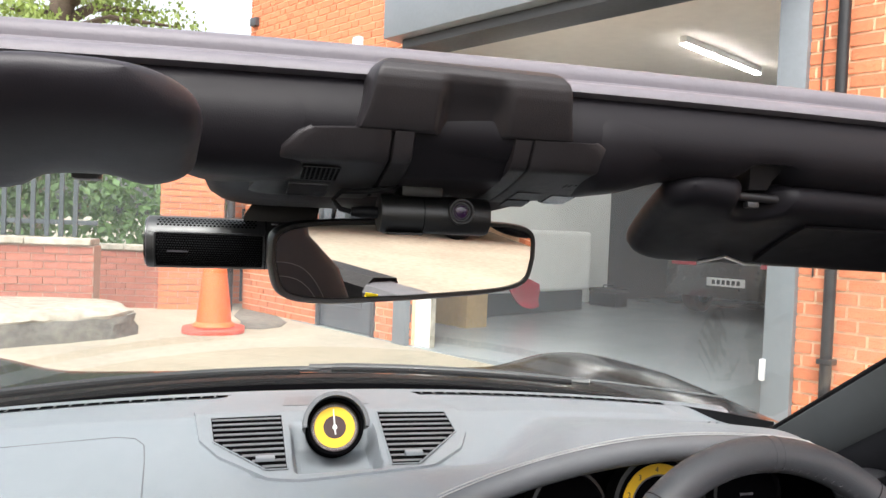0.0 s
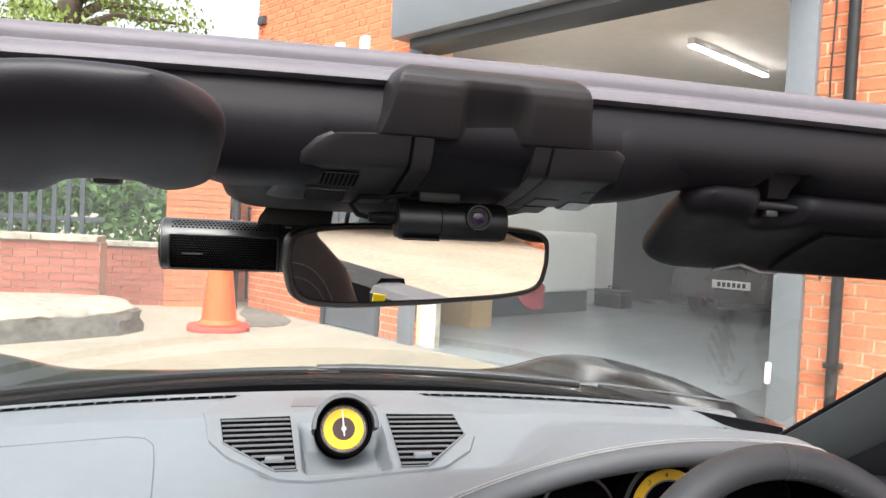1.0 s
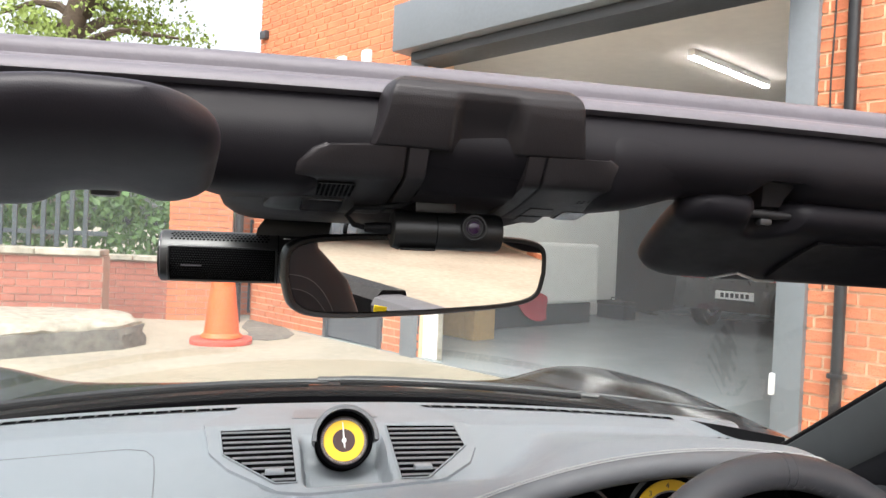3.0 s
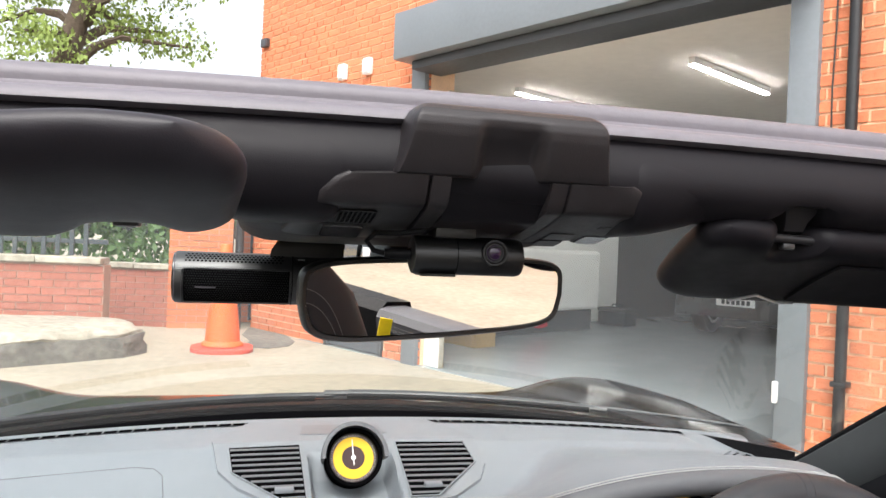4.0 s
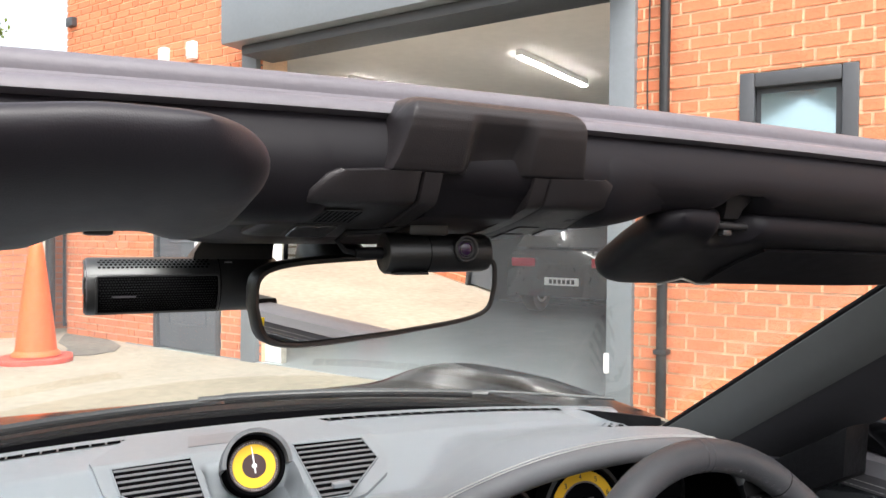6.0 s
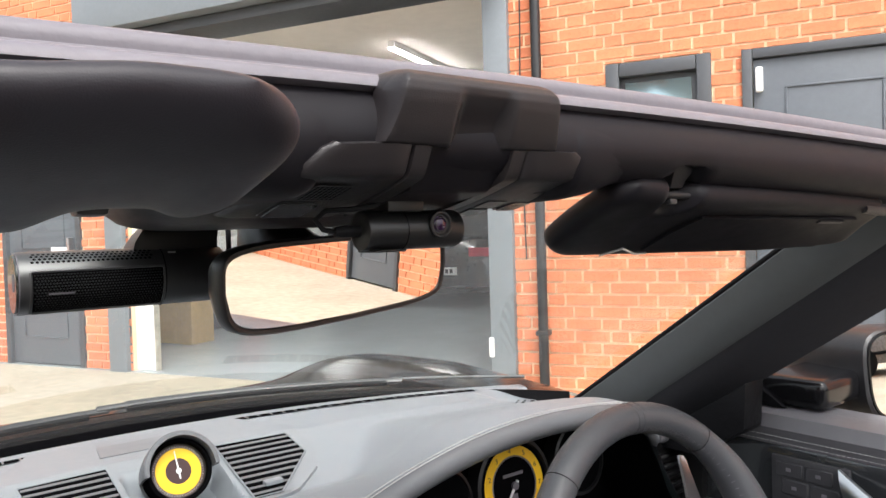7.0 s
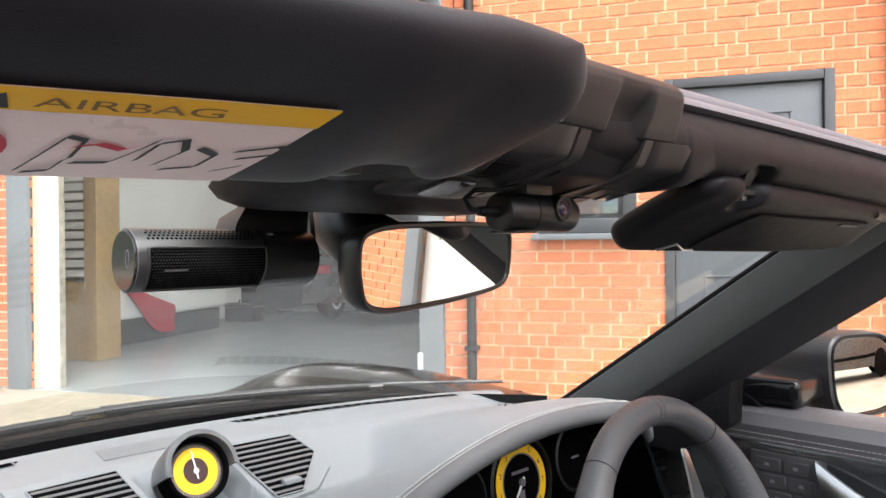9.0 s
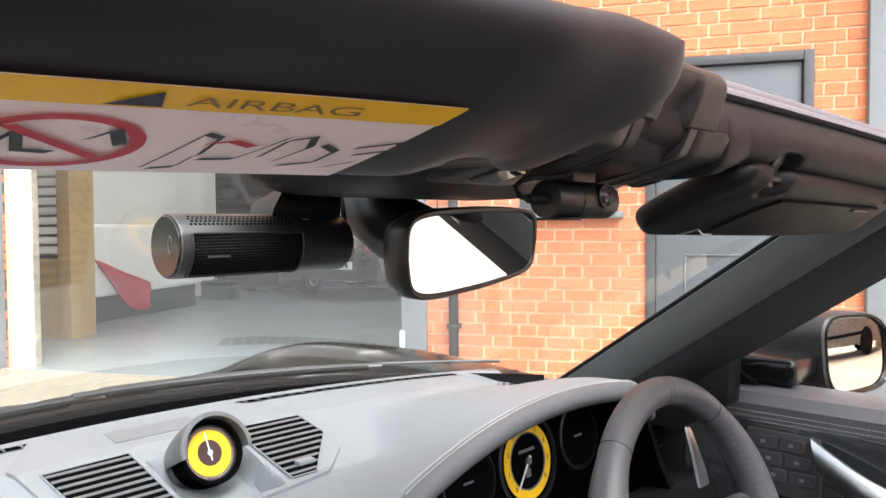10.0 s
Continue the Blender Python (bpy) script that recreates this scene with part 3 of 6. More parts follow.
solid("drain_pipe", tube([(-0.22, 9.12, 0), (-0.22, 9.12, 2.4)], 0.05, 10), M_PIPE, "black drainpipe beside the brick pier", "pipe")

patch = [(-0.10, 7.62), (0.14, 7.55), (0.34, 7.72), (0.42, 8.05), (0.36, 8.45), (0.30, 8.9), (0.22, 9.25), (-0.08, 9.28), (-0.14, 8.6), (-0.05, 8.1)]
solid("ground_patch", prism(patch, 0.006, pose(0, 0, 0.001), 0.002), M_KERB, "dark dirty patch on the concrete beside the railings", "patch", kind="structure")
solid("kerb_strip", prism([(0.30, 9.35), (0.42, 9.38), (0.98, 8.32), (0.86, 8.26)], 0.07, pose(0, 0, 0), 0.012), M_COPING, "low pale stone edging beside the railings", "kerb", kind="structure")

# traffic cone
cone = thing("traffic_cone", "faded orange traffic cone with a red base", "traffic cone", m=pose(-0.31, 7.42, 0))
part("base", prism(rounded(0.58, 0.58, 0.20, 6), 0.045, pose(0, 0, 0), 0.015), M_CONEB, cone)
part("cone_body", lathe([(0.20, 0.056), (0.195, 0.075), (0.165, 0.10), (0.155, 0.22), (0.12, 0.52), (0.075, 0.88), (0.055, 1.02), (0.045, 1.035), (0.02, 1.035)], n=28), M_ORANGE, cone)


# neighbouring house
house = thing("house", "brick house with a grey slate roof across the yard", "house", m=pose(-13.5, -3.6, 0, 0, 0, 22))
part("wall", box(-3, -4, 0, 3, 4, 3.4), M_REDBR, house, smooth=False)
part("roof", loft([[Vector((x, y, z)) for y, z in ((-4.4, 3.35), (0, 5.9), (4.4, 3.35), (4.4, 3.2), (0, 5.7), (-4.4, 3.2))] for x in (-3.3, 3.3)]), M_STEELD, house, "grey slate roof", smooth=False)
part("chimney", box(-0.3, -0.4, 5.2, 0.3, 0.4, 6.6, 0.02), M_REDBR, house)
for y in (-2.2, 1.4):
    part("window", box(2.98, y, 1.1, 3.03, y + 1.1, 2.3, 0.01), M_SKYGL, house)

# ---- trees ----
def leaf_cloud(name, centres, count, size, material, parent=None, label="", cat="", flat=0.75):
    verts, faces = [], []
    for _ in range(count):
        cx, cy, cz, r = random.choice(centres)
        d = Vector((random.gauss(0, 1), random.gauss(0, 1), random.gauss(0, 1)))
        d = d.normalized() * r * random.uniform(0.25, 1) ** 0.6
        c = Vector((cx, cy, cz)) + Vector((d.x, d.y, d.z * flat))
        rot = Euler((random.uniform(0, 6.3), random.uniform(0, 6.3), random.uniform(0, 6.3))).to_matrix()
        s = size * random.uniform(0.6, 1.3)
        base = len(verts)
        for px, py, pz in ((-0.5, 0, 0), (0, -0.28, 0.05), (0.5, 0, 0), (0, 0.28, 0.05)):
            verts.append(c + rot @ Vector((px * s, py * s, pz * s)))
        faces += [(base, base + 1, base + 2, base + 3)]
    me = bpy.data.meshes.new(name)
    me.from_pydata(verts, [], faces)
    me.materials.append(material)
    ob = new(name, me)
    if parent:
        ob.parent = parent
        return tagged(ob, label)
    return tagged(ob, label, cat, kind="stuff")


tree = thing("tree", "spring tree with thin pale green leaves", "tree", m=pose(-4.3, 16.5, 0))
tb = tube([(0, 0, 0), (0.05, 0, 1.6), (0.1, 0.05, 3.2), (0.35, 0, 4.6), (0.7, 0.1, 6.2), (0.9, 0, 8.0)], [0.42, 0.34, 0.3, 0.26, 0.18, 0.08], 10)
part("trunk", tb, M_BARK, tree)
tips = []
for k in range(22):
    a, z = k * 2.4, 3.4 + 0.2 * k
    ln = random.uniform(1.6, 3.2)
    st = Vector((0.1 + 0.06 * k, 0.05, z))
    e1 = st + Vector((math.cos(a) * ln * 0.5, math.sin(a) * ln * 0.5, random.uniform(0.1, 0.6)))
    e2 = e1 + Vector((math.cos(a + 0.3) * ln * 0.5, math.sin(a + 0.3) * ln * 0.5, random.uniform(-0.5, 0.4)))
    part("limb", tube([st, (st + e1) / 2 + Vector((0, 0, 0.15)), e1, e2], [0.12, 0.095, 0.06, 0.02], 6), M_BARK, tree)
    for p in (e1, e2, (e1 + e2) / 2):
        tips.append((p.x, p.y, p.z, random.uniform(0.35, 0.75)))
leaf_cloud("crown", tips, 9500, 0.115, M_LEAF, tree, "thin pale green leaves with gaps")
hedge = [(x * 0.9 - 9.5, 11.2 + random.uniform(-0.4, 0.6), random.uniform(0.5, 2.6), random.uniform(0.5, 0.9)) for x in range(10) for _ in range(5)]
leaf_cloud("hedge", hedge, 14000, 0.13, M_LEAFD, None, "dense green hedge behind the railings", "hedge", 1.0)
far = [(x * 4 - 90, 60 + random.uniform(-6, 6), random.uniform(1, 6), random.uniform(2, 4)) for x in range(46) for _ in range(2)]
leaf_cloud("far_trees", far, 9000, 1.1, M_LEAFD, None, "distant line of green trees", "trees", 1.0)

# ---- the open car ----
car = thing("convertible_car", "black open-top sports car with its roof folded down", "car")


def header_y(s):
    return -0.05 * s - 0.10 * s * s


def header_z(s):
    return -0.06 * s * s


def header_sweep(section, s0=-0.68, s1=0.64, n=44):
    return loft([[Vector((XC + s, y + header_y(s), z + header_z(s))) for y, z in section] for s in [s0 + (s1 - s0) * k / n for k in range(n + 1)]])


part("header_seal", header_sweep([(0.520, 1.196), (0.500, 1.206), (0.478, 1.2108), (0.465, 1.2100), (0.4570, 1.2080), (0.4515, 1.2055), (0.4488, 1.2022), (0.4486, 1.1990), (0.4490, 1.1962), (0.4470, 1.1935), (0.4420, 1.1920), (0.4345, 1.1911), (0.4270, 1.1900), (0.4218, 1.1878), (0.4186, 1.1846), (0.4180, 1.1818), (0.4215, 1.1804), (0.43, 1.178), (0.50, 1.178)]), M_SEAL, car, "grey rubber seal along the windscreen header")
BEAM = [(0.500, 1.1812), (0.436, 1.1808), (0.4245, 1.1796), (0.4192, 1.1745), (0.4142, 1.1665), (0.4108, 1.1580), (0.4106, 1.1500), (0.4136, 1.1425), (0.4205, 1.1362), (0.432, 1.132), (0.446, 1.131), (0.47, 1.134), (0.50, 1.145), (0.525, 1.165), (0.525, 1.1812)]


def smooth(a, b, x):
    t = min(max((x - a) / (b - a), 0.0), 1.0)
    return t * t * (3 - 2 * t)


def header_beam():
    """The leather-covered header; its underside is hollowed where the visor bracket sits."""
    rings = []
    for k in range(133):
        d = -0.68 + 1.32 * k / 132
        hollow = smooth(0.186, 0.198, d) * smooth(0.229, 0.219, d)
        rings.append([Vector((XC + d, y + header_y(d), z + header_z(d) + (max(z, 1.1460) - z) * hollow)) for y, z in BEAM])
    return part("header_beam", loft(rings), M_HEAD, car, "black leather-covered header")


header_beam()


# windscreen
def glass_pt(u, v):
    s = -0.66 + 1.36 * u
    yt, zt = 0.520 + header_y(s), 1.192 + header_z(s)
    yb, zb = 1.353 - 0.56 * s * s, 0.794 - 0.02 * s * s
    sb = s * 1.12
    x = XC + s + (sb - s) * v
    k = 4 * v * (1 - v)
    return (x, yt + (yb - yt) * v, zt + (zb - zt) * v + 0.005 * k)


screen = part("windscreen", sheet(glass_pt, 40, 20), M_GLASS, car, "clear raked windscreen", towards=(0, -1, -1))
screen.visible_shadow = False

# latch cover in the middle of the header
COVER = [(0.436, 1.1895), (0.424, 1.1912), (0.412, 1.1908), (0.404, 1.1888), (0.3985, 1.1855), (0.3955, 1.1815), (0.3950, 1.1770), (0.3962, 1.1715), (0.3985, 1.1655), (0.4012, 1.1590), (0.4042, 1.1528), (0.4065, 1.1492), (0.4092, 1.1480), (0.4180, 1.1500)]


def pod_pt(u, v):
    """The cover's skin: u across it from -1 to 1 in its middle, v from the seal over the front to the lower rim."""
    a = 2 * u - 1
    k = v * (len(COVER) - 1)
    i = min(int(k), len(COVER) - 2)
    (ya, za), (yb, zb) = COVER[i], COVER[i + 1]
    y, z = ya + (yb - ya) * (k - i), za + (zb - za) * (k - i)
    low = min(max((1.1912 - z) / 0.043, 0.0), 1.0)
    corner = 0.016 * (1 - math.sqrt(max(0.0, 1 - max(0.0, (z - 1.1755) / 0.0160) ** 2))) if y < 0.43 else 0.016
    half = 0.0615 - corner + 0.0085 * low ** 2.2
    edge = max(0.0, (abs(a) - 0.84) / 0.16)
    x = 0.1070 + math.copysign(half * (min(abs(a), 0.84) / 0.84 * 0.93 + 0.07 * math.sin(edge * math.pi / 2)), a)
    y += 0.022 * (1 - math.cos(edge * math.pi / 2)) * (1 if y < 0.43 else 0.0)
    hollow = smooth(0.0840, 0.0935, x) * smooth(0.1310, 0.1205, x) * smooth(1.186, 1.158, z)
    return (x, y + 0.0088 * hollow, z)


part("latch_cover", sheet(pod_pt, 84, 52, (0, 0.006, 0.001)), M_POD, car, "moulded black latch cover with a finger recess")
channel = [(0.4112, 1.1525), (0.4140, 1.1450), (0.4215, 1.1345), (0.4300, 1.1268), (0.4325, 1.1246), (0.4380, 1.1232), (0.470, 1.1185), (0.510, 1.1120), (0.512, 1.140), (0.44, 1.156)]
part("latch_channel", loft([[Vector((x, y, z)) for y, z in channel] for x in (0.0735, 0.09, 0.105, 0.12, 0.1355)]), M_HEAD, car, "dark channel under the latch cover")

FACE = [(0.0, 0.0), (0.0012, -0.0030), (0.0052, -0.0115), (0.0076, -0.0156), (0.0098, -0.0176), (0.0140, -0.0190)]


def console_face(name, inner, outer, back, label, lift=0.0, rim=True):
    """A padded console piece: a short upright front and a long face that slopes to the glass; outer(q) is its outer edge, back(x) its rear end."""
    rings = []
    steps = (0.0, 0.012, 0.03, 0.25, 0.5, 0.75, 0.93, 0.975, 1.0, 1.0) if rim else (0.0, 0.06, 0.5, 0.94, 1.0)
    for n, t in enumerate(steps):
        def at(y, z, q, dy=0.0, dz=0.0):
            x = inner + (outer(q) - inner) * t
            wave = -0.004 * max(0.0, (x - 0.150) / 0.05) + 0.003 * max(0.0, (0.045 - x) / 0.05)
            drop = 0.0032 * max(0.0, (0.045 - x) / 0.05) ** 1.3 * max(0.0, 1 - q * 3)
            return Vector((x, y + dy + wave, z + dz - drop))
        soft = 0.0016 if t in (0.0, 1.0) else (0.0005 if rim and (t < 0.02 or t > 0.97) else 0.0)
        wall = 0.014 if rim and n == len(steps) - 1 else 0.0
        x_mid = inner + (outer(0.5) - inner) * t
        end = back(x_mid)
        pts = [at(0.4420, 1.1540, 0, soft, -wall * 0.5), at(0.4125, 1.1500, 0, soft + wall * 0.7, -soft * 0.5 - wall * 0.35)]
        for dy, dz in FACE:
            pts.append(at(0.4075 + dy, 1.1484 + dz - lift * 0.6, min(dy / 0.0936, 1.0) + max(0.0, -dz) * 6, soft + wall, soft + wall * 0.2))
        for k in range(1, 9):
            y = 0.4215 + (end - 0.4215) * k / 8
            z = 1.1294 - 0.222 * (y - 0.4215) - lift - 0.0016 * math.sin(math.pi * k / 8)
            pts.append(at(y, z, 0.25 + 0.75 * k / 8, soft - wall * 0.3, soft + wall + (0.0014 if k == 8 else 0.0)))
        pts += [at(end + 0.003, 1.1294 - 0.222 * (end - 0.4215) + 0.006, 1.0, 0, wall), at(end - 0.004, 1.1480, 1.0)]
        rings.append(pts)
    return part(name, loft(rings), M_POD, car, label)


def left_edge(q):
    return 0.001 + 0.013 * max(0.0, (0.10 - q) / 0.10) ** 2 - 0.024 * q + 0.012 * max(0.0, (q - 0.86) / 0.14) ** 2


def right_edge(q):
    return 0.2020 - 0.013 * max(0.0, (0.10 - q) / 0.10) ** 2 - 0.0005 * q - 0.012 * max(0.0, (q - 0.86) / 0.14) ** 2


lb = console_face("roof_console", 0.0605, left_edge, lambda x: 0.508 - 0.02 * max(0.0, 0.02 - x), "black overhead console half with a reading lamp")
rb = console_face("roof_console", 0.1478, right_edge, lambda x: 0.500 - 0.42 * max(0.0, x - 0.160), "black overhead console half with a lamp and buttons")
console_face("console_strip", 0.0612, lambda q: 0.0738, lambda x: 0.500, "narrow black strip beside the latch channel", 0.0004, False)
console_face("console_strip", 0.1352, lambda q: 0.1470, lambda x: 0.498, "narrow black strip beside the latch channel", 0.0004, False)


def console_base():
    """The shell behind the console that runs on to the glass."""
    rings = []
    for k in range(33):
        t = 2 * k / 32 - 1
        g = max(0.0, 1 - abs(t) ** 10) ** 0.5
        x = 0.072 + 0.128 * t
        rings.append([Vector((x, 0.53 + (y - 0.53) * (0.66 + 0.34 * g), 1.136 + (z - 1.136) * g)) for y, z in ((0.430, 1.1380), (0.455, 1.1280), (0.485, 1.1190), (0.515, 1.1125), (0.545, 1.1085), (0.580, 1.1062), (0.615, 1.1058), (0.645, 1.1080), (0.665, 1.1130), (0.672, 1.1190), (0.62, 1.142), (0.50, 1.150))])
    return part("console_base", loft(rings), M_HEAD, car, "black shell round the overhead console")


def header_swell(lo, hi, label):
    """Where the header bulges down beside the console; lo and hi each give where the swelling starts and is full."""
    bulge = [(0.470, 1.1700), (0.4260, 1.1720), (0.4180, 1.1715), (0.4138, 1.1650), (0.4102, 1.1580), (0.4098, 1.1500), (0.4112, 1.1425), (0.4140, 1.1340), (0.4190, 1.1265), (0.4290, 1.1210), (0.445, 1.1190), (0.470, 1.1185), (0.505, 1.1180), (0.530, 1.1200), (0.54, 1.1391)]
    rest = [(0.470, 1.1700), (0.4270, 1.1720), (0.4200, 1.1715), (0.4160, 1.1650), (0.4128, 1.1580), (0.4126, 1.1500), (0.4156, 1.1430), (0.4225, 1.1375), (0.432, 1.1345), (0.440, 1.1335), (0.452, 1.1330), (0.470, 1.136), (0.500, 1.147), (0.515, 1.155), (0.52, 1.165)]
    rings = []
    for k in range(41):
        x = lo[0] + (hi[0] - lo[0]) * k / 40
        g = smooth(lo[0], lo[1], x) * smooth(hi[0], hi[1], x)
        rings.append([Vector((x, a + (c - a) * g + header_y(x - XC), b + (d - b) * g)) for (a, b), (c, d) in zip(rest, bulge)])
    return part("header_swell", loft(rings), M_HEAD, car, label)


header_swell((-0.135, -0.035), (0.030, 0.0), "padded black swelling of the header")
header_swell((0.180, 0.198), (0.275, 0.200), "padded black swelling of the header")
console_base()
slope = Vector((0, 0.9762, -0.2167))
out_dir = Vector((0, -0.2167, -0.9762))


def on_face(x, y, lift=0.0011):
    return frame_from((-1, 0, 0), slope, out_dir, (x, y, 1.1294 - 0.222 * (y - 0.4215) - lift))


def mic_grid(x, y, w, h, parent):
    """A small field of square holes."""
    m = on_face(x, y)
    part("microphone_field", prism(rounded(w, h, 0.002, 3), 0.0004, m @ pose(0, 0, 0.0001)), M_PLAST, parent)
    bm = bmesh.new()
    nx, ny = int(w / 0.0027), int(h / 0.0032)
    for i in range(nx):
        for j in range(ny):
            cx, cy = -w / 2 + (i + 0.5) * w / nx, -h / 2 + (j + 0.5) * h / ny
            bm.faces.new([bm.verts.new(m @ Vector((cx + px * 0.0009, cy + py * 0.0011, 0.0008))) for px, py in ((-1, -1), (1, -1), (1, 1), (-1, 1))])
    tagged(part("microphone_hole", bm, M_DARK, parent, smooth=False), kind="stuff")


def lamp_lens(x, y, w, h, parent):
    m = on_face(x, y)
    part("lamp_frame", prism(rounded(w + 0.004, h + 0.004, 0.004, 4), 0.0005, m @ pose(0, 0, 0.0001), 0.0002, seg=1), M_PLAST, parent)
    part("reading_lamp", prism(rounded(w, h, 0.003, 4), 0.0012, m @ pose(0, 0, 0.0006), 0.0004, seg=1), M_LENS, parent, "glossy clear reading lamp lens")


lamp_lens(0.0175, 0.4770, 0.026, 0.030, lb)
mic_grid(0.0225, 0.4420, 0.023, 0.026, lb)
lamp_lens(0.1915, 0.4700, 0.018, 0.022, rb)
mic_grid(0.1890, 0.4420, 0.016, 0.018, rb)
for y, h in ((0.4655, 0.018), (0.4860, 0.018)):
    part("button", prism(rounded(0.018, h, 0.0015, 3), 0.0012, on_face(0.1655, y) @ pose(0, 0, 0.0003), 0.0004, seg=1), M_PLAST, rb)


# visors
def slab(fn, nu=40, nv=20, thick=0.011, round_v=9):
    """A padded slab round the middle surface fn(u, v) -> point, half thickness thick."""
    def surf(sign):
        def g(u, v):
            u, v = 0.5 - 0.5 * math.cos(math.pi * u), 0.5 - 0.5 * math.cos(math.pi * v)
            p = Vector(fn(u, v))
            du, dv = Vector(fn(min(u + 1e-3, 1), v)) - Vector(fn(max(u - 1e-3, 0), v)), Vector(fn(u, min(v + 1e-3, 1))) - Vector(fn(u, max(v - 1e-3, 0)))
            n = du.cross(dv).normalized()
            e = (1 - abs(2 * u - 1) ** 26) * (1 - abs(2 * v - 1) ** (round_v if v > 0.5 else 9))
            return p + n * sign * thick * max(e, 0) ** 0.5
        return g
    bm = sheet(surf(1), nu, nv)
    sheet(surf(-1), nu, nv, bm=bm)
    bmesh.ops.remove_doubles(bm, verts=bm.verts, dist=1e-5)
    return bm


def vis_end(v):
    return -0.0410 - 0.029 * max(0.0, (v - 0.64) / 0.36) ** 2.4 - 0.008 * max(0.0, (0.6 - v) / 0.6) - 0.026 * max(0.0, (0.22 - v) / 0.22) ** 2.0


def vis_left(u, v):
    # v: 0 at the hinge edge, 1 at the free edge nearer to the seats
    x1 = vis_end(v)
    x = -0.47 + (x1 + 0.47) * u
    notch = math.exp(-((x + 0.103) / 0.027) ** 6)
    y = 0.4115 - 0.098 * v + header_y(x - XC) * 0.35 - 0.014 * notch * (1 - v) ** 3
    back = max(0.0, -0.14 - x)
    y += 0.24 * back * back / (back + 0.03)
    lean = min(max((-0.10 - x) / 0.05, 0.0), 1.0)
    z = 1.117 + 0.028 * v + 0.009 * v * v - 0.0042 * lean * lean * (3 - 2 * lean) + 0.0085 * notch * (1 - v) ** 4
    return (x, y, z)


vl = part("sun_visor", slab(vis_left, 80, 44, 0.0130, 3.6), M_VISOR, car, "black passenger sun visor with an airbag sticker")


def vis_under(x, v, off=0.0140):
    u = (x + 0.47) / (vis_end(v) + 0.47)
    p = Vector(vis_left(u, v))
    d1 = Vector(vis_left(u + 1e-3, v)) - Vector(vis_left(u - 1e-3, v))
    d2 = Vector(vis_left(u, v + 1e-3)) - Vector(vis_left(u, v - 1e-3))
    n = d1.cross(d2).normalized()
    return p - n * off if n.z > 0 else p + n * off


def stick(x, v, off):
    """A point of the sticker, which sits a little askew on the visor."""
    return vis_under(x - 0.001 - 0.007 * smooth(-0.160, -0.195, x), v - 0.43 * max(0.0, -0.158 - x), off)


def vis_patch(x0, x1, v0, v1, off, slant=0.0, nu=8, nv=4):
    return sheet(lambda a, b: stick(x0 + (x1 - x0) * a - slant * b, v1 + (v0 - v1) * b, off), nu, nv)


part("warning_sticker", vis_patch(-0.2765, -0.158, 0.13, 0.66, 0.0141, 0.012, 24, 12), M_LABEL, vl, "pale airbag warning sticker")
part("sticker_band", vis_patch(-0.2763, -0.158, 0.55, 0.66, 0.0145, 0.0025, 24, 3), M_LABY, vl, "amber warning band")
fc = bpy.data.curves.new("lettering", 'FONT')
fc.body, fc.size, fc.align_x, fc.align_y = "AIRBAG", 0.0148, 'CENTER', 'CENTER'
tmp = bpy.data.objects.new("lettering", fc)
scene.collection.objects.link(tmp)
bpy.context.view_layer.update()
word = bpy.data.meshes.new_from_object(tmp.evaluated_get(bpy.context.evaluated_depsgraph_get()))
bpy.data.objects.remove(tmp)
for vtx in word.vertices:
    vtx.co = stick(-0.2090 + vtx.co.x * 0.93, 0.602 + vtx.co.y * 4.6, 0.0151)
word.materials.append(M_INKB)
lettering = new("lettering", word)
lettering.parent = vl
tagged(lettering, "dark printed word on the amber band")
tri = bmesh.new()
tri.faces.new([tri.verts.new(stick(x, v, 0.0151)) for x, v in ((-0.2520, 0.567), (-0.2380, 0.567), (-0.2400, 0.640))])
part("warning_triangle", tri, M_INK, vl)
rc_c = Vector((-0.2560, 0.34))
ringb = bmesh.new()
for k in range(40):
    a0, a1 = 2 * math.pi * k / 40, 2 * math.pi * (k + 1) / 40
    q = [stick(rc_c.x + r * 0.0225 * math.cos(a), rc_c.y + r * 0.165 * math.sin(a), 0.0148) for r, a in ((1, a0), (1, a1), (0.82, a1), (0.82, a0))]
    ringb.faces.new([ringb.verts.new(p) for p in q])
part("ban_ring", ringb, M_REDINK, vl, "red prohibition ring")
part("ban_bar", sheet(lambda a, b: stick(rc_c.x - 0.0155 + 0.028 * a + 0.005 * b, rc_c.y + 0.10 - 0.20 * a, 0.0151), 10, 2), M_REDINK, vl, "red prohibition bar")
